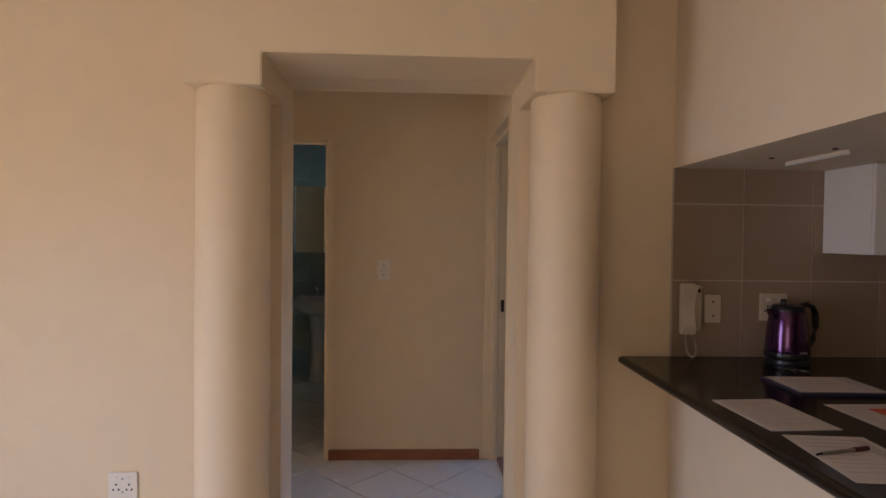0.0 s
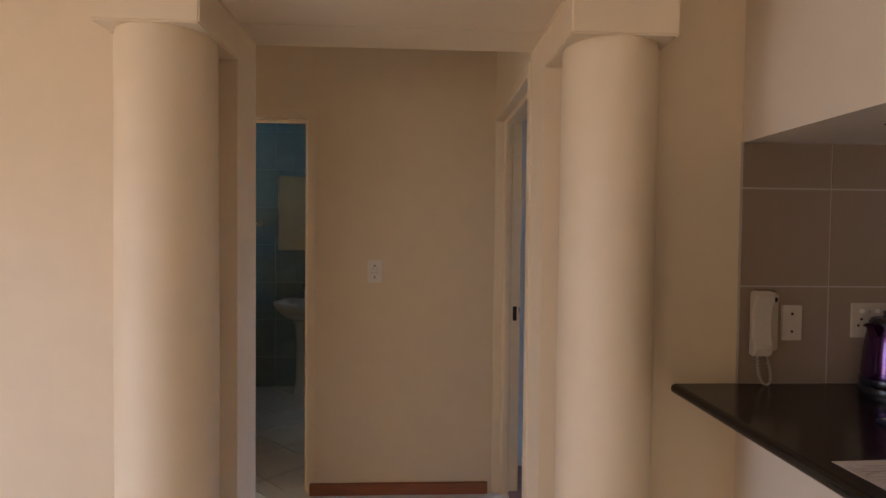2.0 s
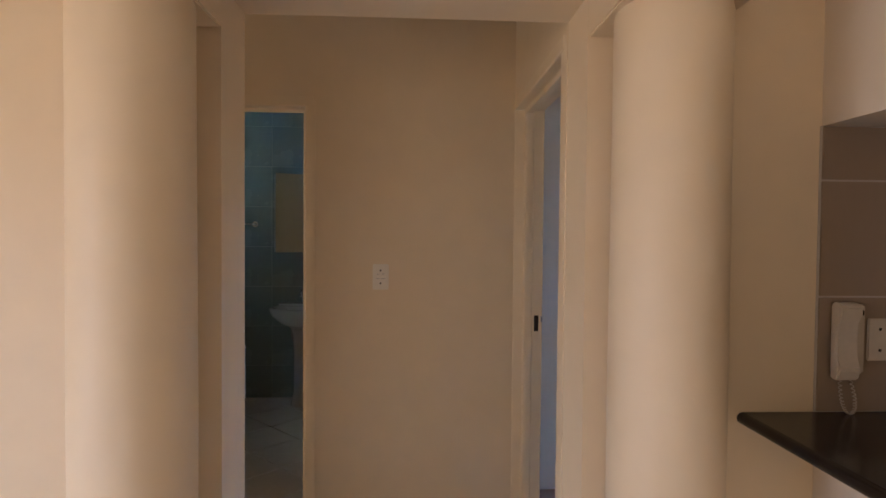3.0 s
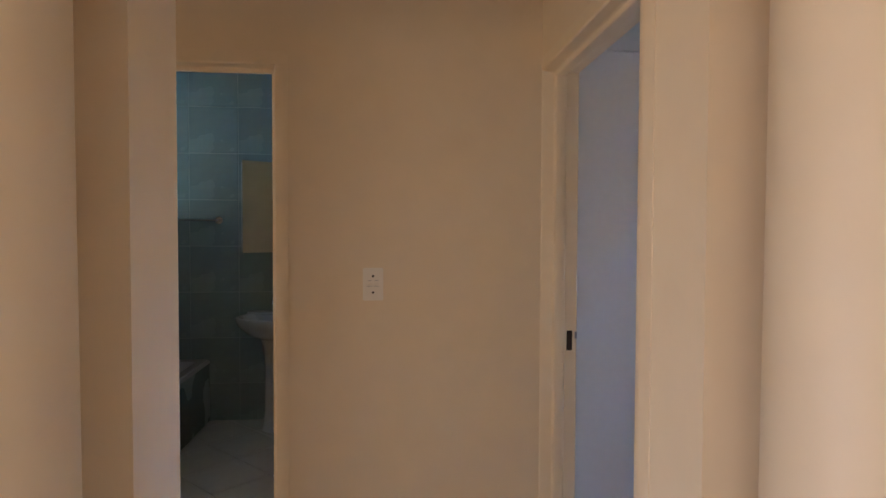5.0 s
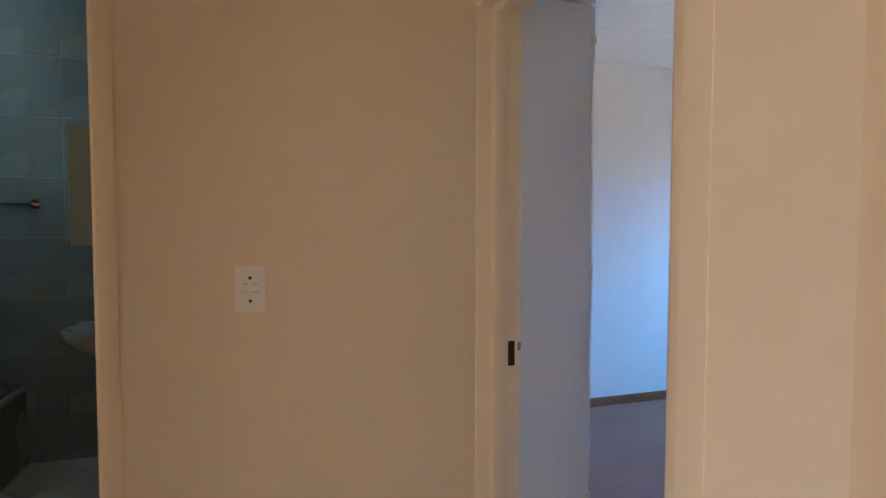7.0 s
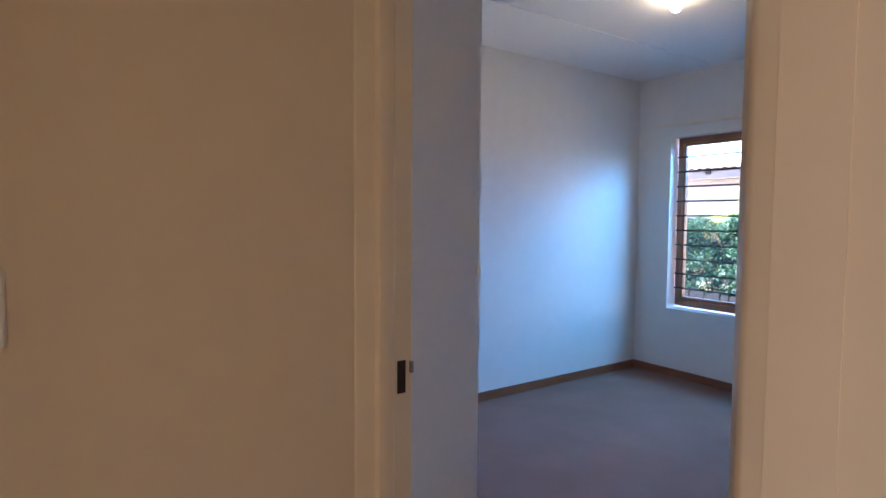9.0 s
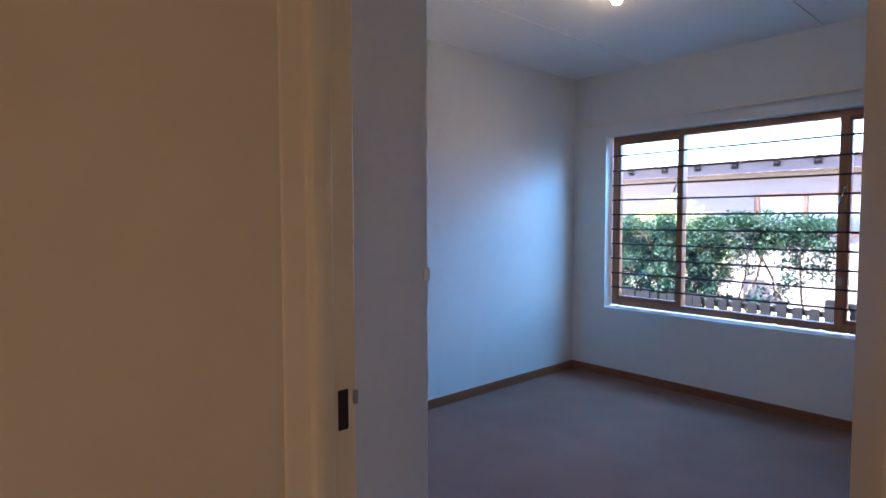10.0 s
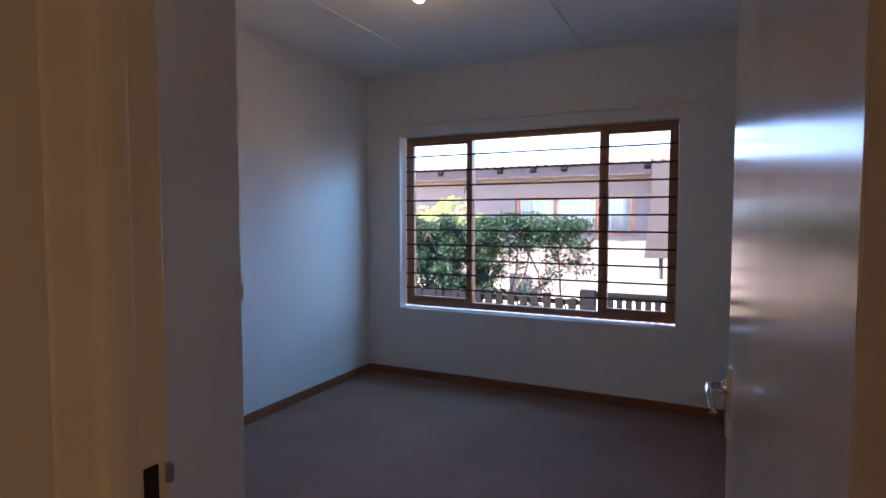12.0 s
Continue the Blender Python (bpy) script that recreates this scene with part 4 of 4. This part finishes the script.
def floor_tiles():
    floor = bpy.data.objects["floor"]
    s, gap = 0.350, 0.006
    near = shared("floor_tile", box(bmesh.new(), -s / 2 + gap / 2, s / 2 - gap / 2, -s / 2 + gap / 2, s / 2 - gap / 2, -0.008, 0.0, 0.0012), TILE)
    c = math.sqrt(0.5)
    rest = bmesh.new()
    h = s / 2 - gap / 2
    for dx, dy, bath in ((0.0, 0.0, False), (-0.705, -0.135, True)):
        for i in range(-40, 40):
            for j in range(-40, 40):
                x, y = 0.0175 + dx + (i - j) * s * c, 2.965 + dy + (i + j) * s * c
                edge = abs(y - 3.425) < s * c
                if (y < 3.425) == bath and not edge:
                    continue
                if not (-3.15 < x < 3.3 and -3.6 < y < 5.80) or (x > 0.86 and y > 2.4):
                    continue
                if y > 5.31:
                    bm = box(bmesh.new(), -h, h, -h, h, -0.008, 0.0)
                    bmesh.ops.transform(bm, matrix=pose(x, y, 0, 0, 0, 45), verts=bm.verts)
                    bmesh.ops.bisect_plane(bm, geom=bm.verts[:] + bm.edges[:] + bm.faces[:], plane_co=(0, 5.575, 0), plane_no=(0, 1, 0), clear_outer=True)
                    part("floor_tile", bm, TILE, floor)
                elif edge:
                    bm = box(bmesh.new(), -h, h, -h, h, -0.008, 0.0)
                    bmesh.ops.transform(bm, matrix=pose(x, y, 0, 0, 0, 45), verts=bm.verts)
                    bmesh.ops.bisect_plane(bm, geom=bm.verts[:] + bm.edges[:] + bm.faces[:], plane_co=(0, 3.425, 0), plane_no=(0, -1 if bath else 1, 0), clear_outer=True)
                    part("floor_tile", bm, TILE, floor)
                elif -1.75 < x and 1.9 < y and x < 0.9:
                    piece(near, floor, pose(x, y, 0, 0, 0, 45))
                else:
                    vs = [rest.verts.new((x + (a - b) * c, y + (a + b) * c, z)) for z in (-0.008, 0.0) for a, b in ((-h, -h), (h, -h), (h, h), (-h, h))]
                    for f in ((4, 5, 6, 7), (0, 1, 5, 4), (1, 2, 6, 5), (2, 3, 7, 6), (3, 0, 4, 7)):
                        rest.faces.new([vs[k] for k in f])
    ob = part("floor_tiles", rest, TILE, floor)
    ob["kind"] = "stuff"


def wall_tiles():
    wall = bpy.data.objects["wall_bath_north"]
    w, h, g = 0.356, 0.3458, 0.006
    me = shared("wall_tile", box(bmesh.new(), -w / 2 + g / 2, w / 2 - g / 2, -0.008, 0.004, -h / 2 + g / 2, h / 2 - g / 2, 0.0012), BATHTILE)
    for i in range(-2, 6):
        for k in range(-1, 7):
            x, z = -1.470 + (i + 0.5) * w, 0.280 + (k + 0.5) * h
            if x - w / 2 > -2.19 and x + w / 2 < 0.10:
                piece(me, wall, pose(x, 5.568, z))
    kitchen_wall = bpy.data.objects["wall_living_north"]
    w, h, g = 0.322, 0.342, 0.006
    bed = cuboid("tile_bed", 1.306, 3.2, 2.2125, 2.216, 0.915, 1.764, KGROUT, kitchen_wall, "pale grout bed between taupe tiles")
    full = shared("splash_tile", box(bmesh.new(), -w / 2 + g / 2, w / 2 - g / 2, 0.0, 0.006, g / 2, h - g / 2, 0.0012), KTILE)
    short = shared("splash_tile", box(bmesh.new(), -w / 2 + g / 2, w / 2 - g / 2, 0.0, 0.006, g / 2, 0.157, 0.0012), KTILE)
    low = shared("splash_tile", box(bmesh.new(), -w / 2 + g / 2, w / 2 - g / 2, 0.0, 0.006, 0.001, 0.339, 0.0012), KTILE)
    for i in range(6):
        x = 1.310 + (i + 0.5) * w
        if x + w / 2 > 3.24:
            continue
        for z, m in ((0.9215, low), (1.263, full), (1.605, short)):
            piece(m, kitchen_wall, pose(x, 2.2088, z))


floor_tiles()
wall_tiles()
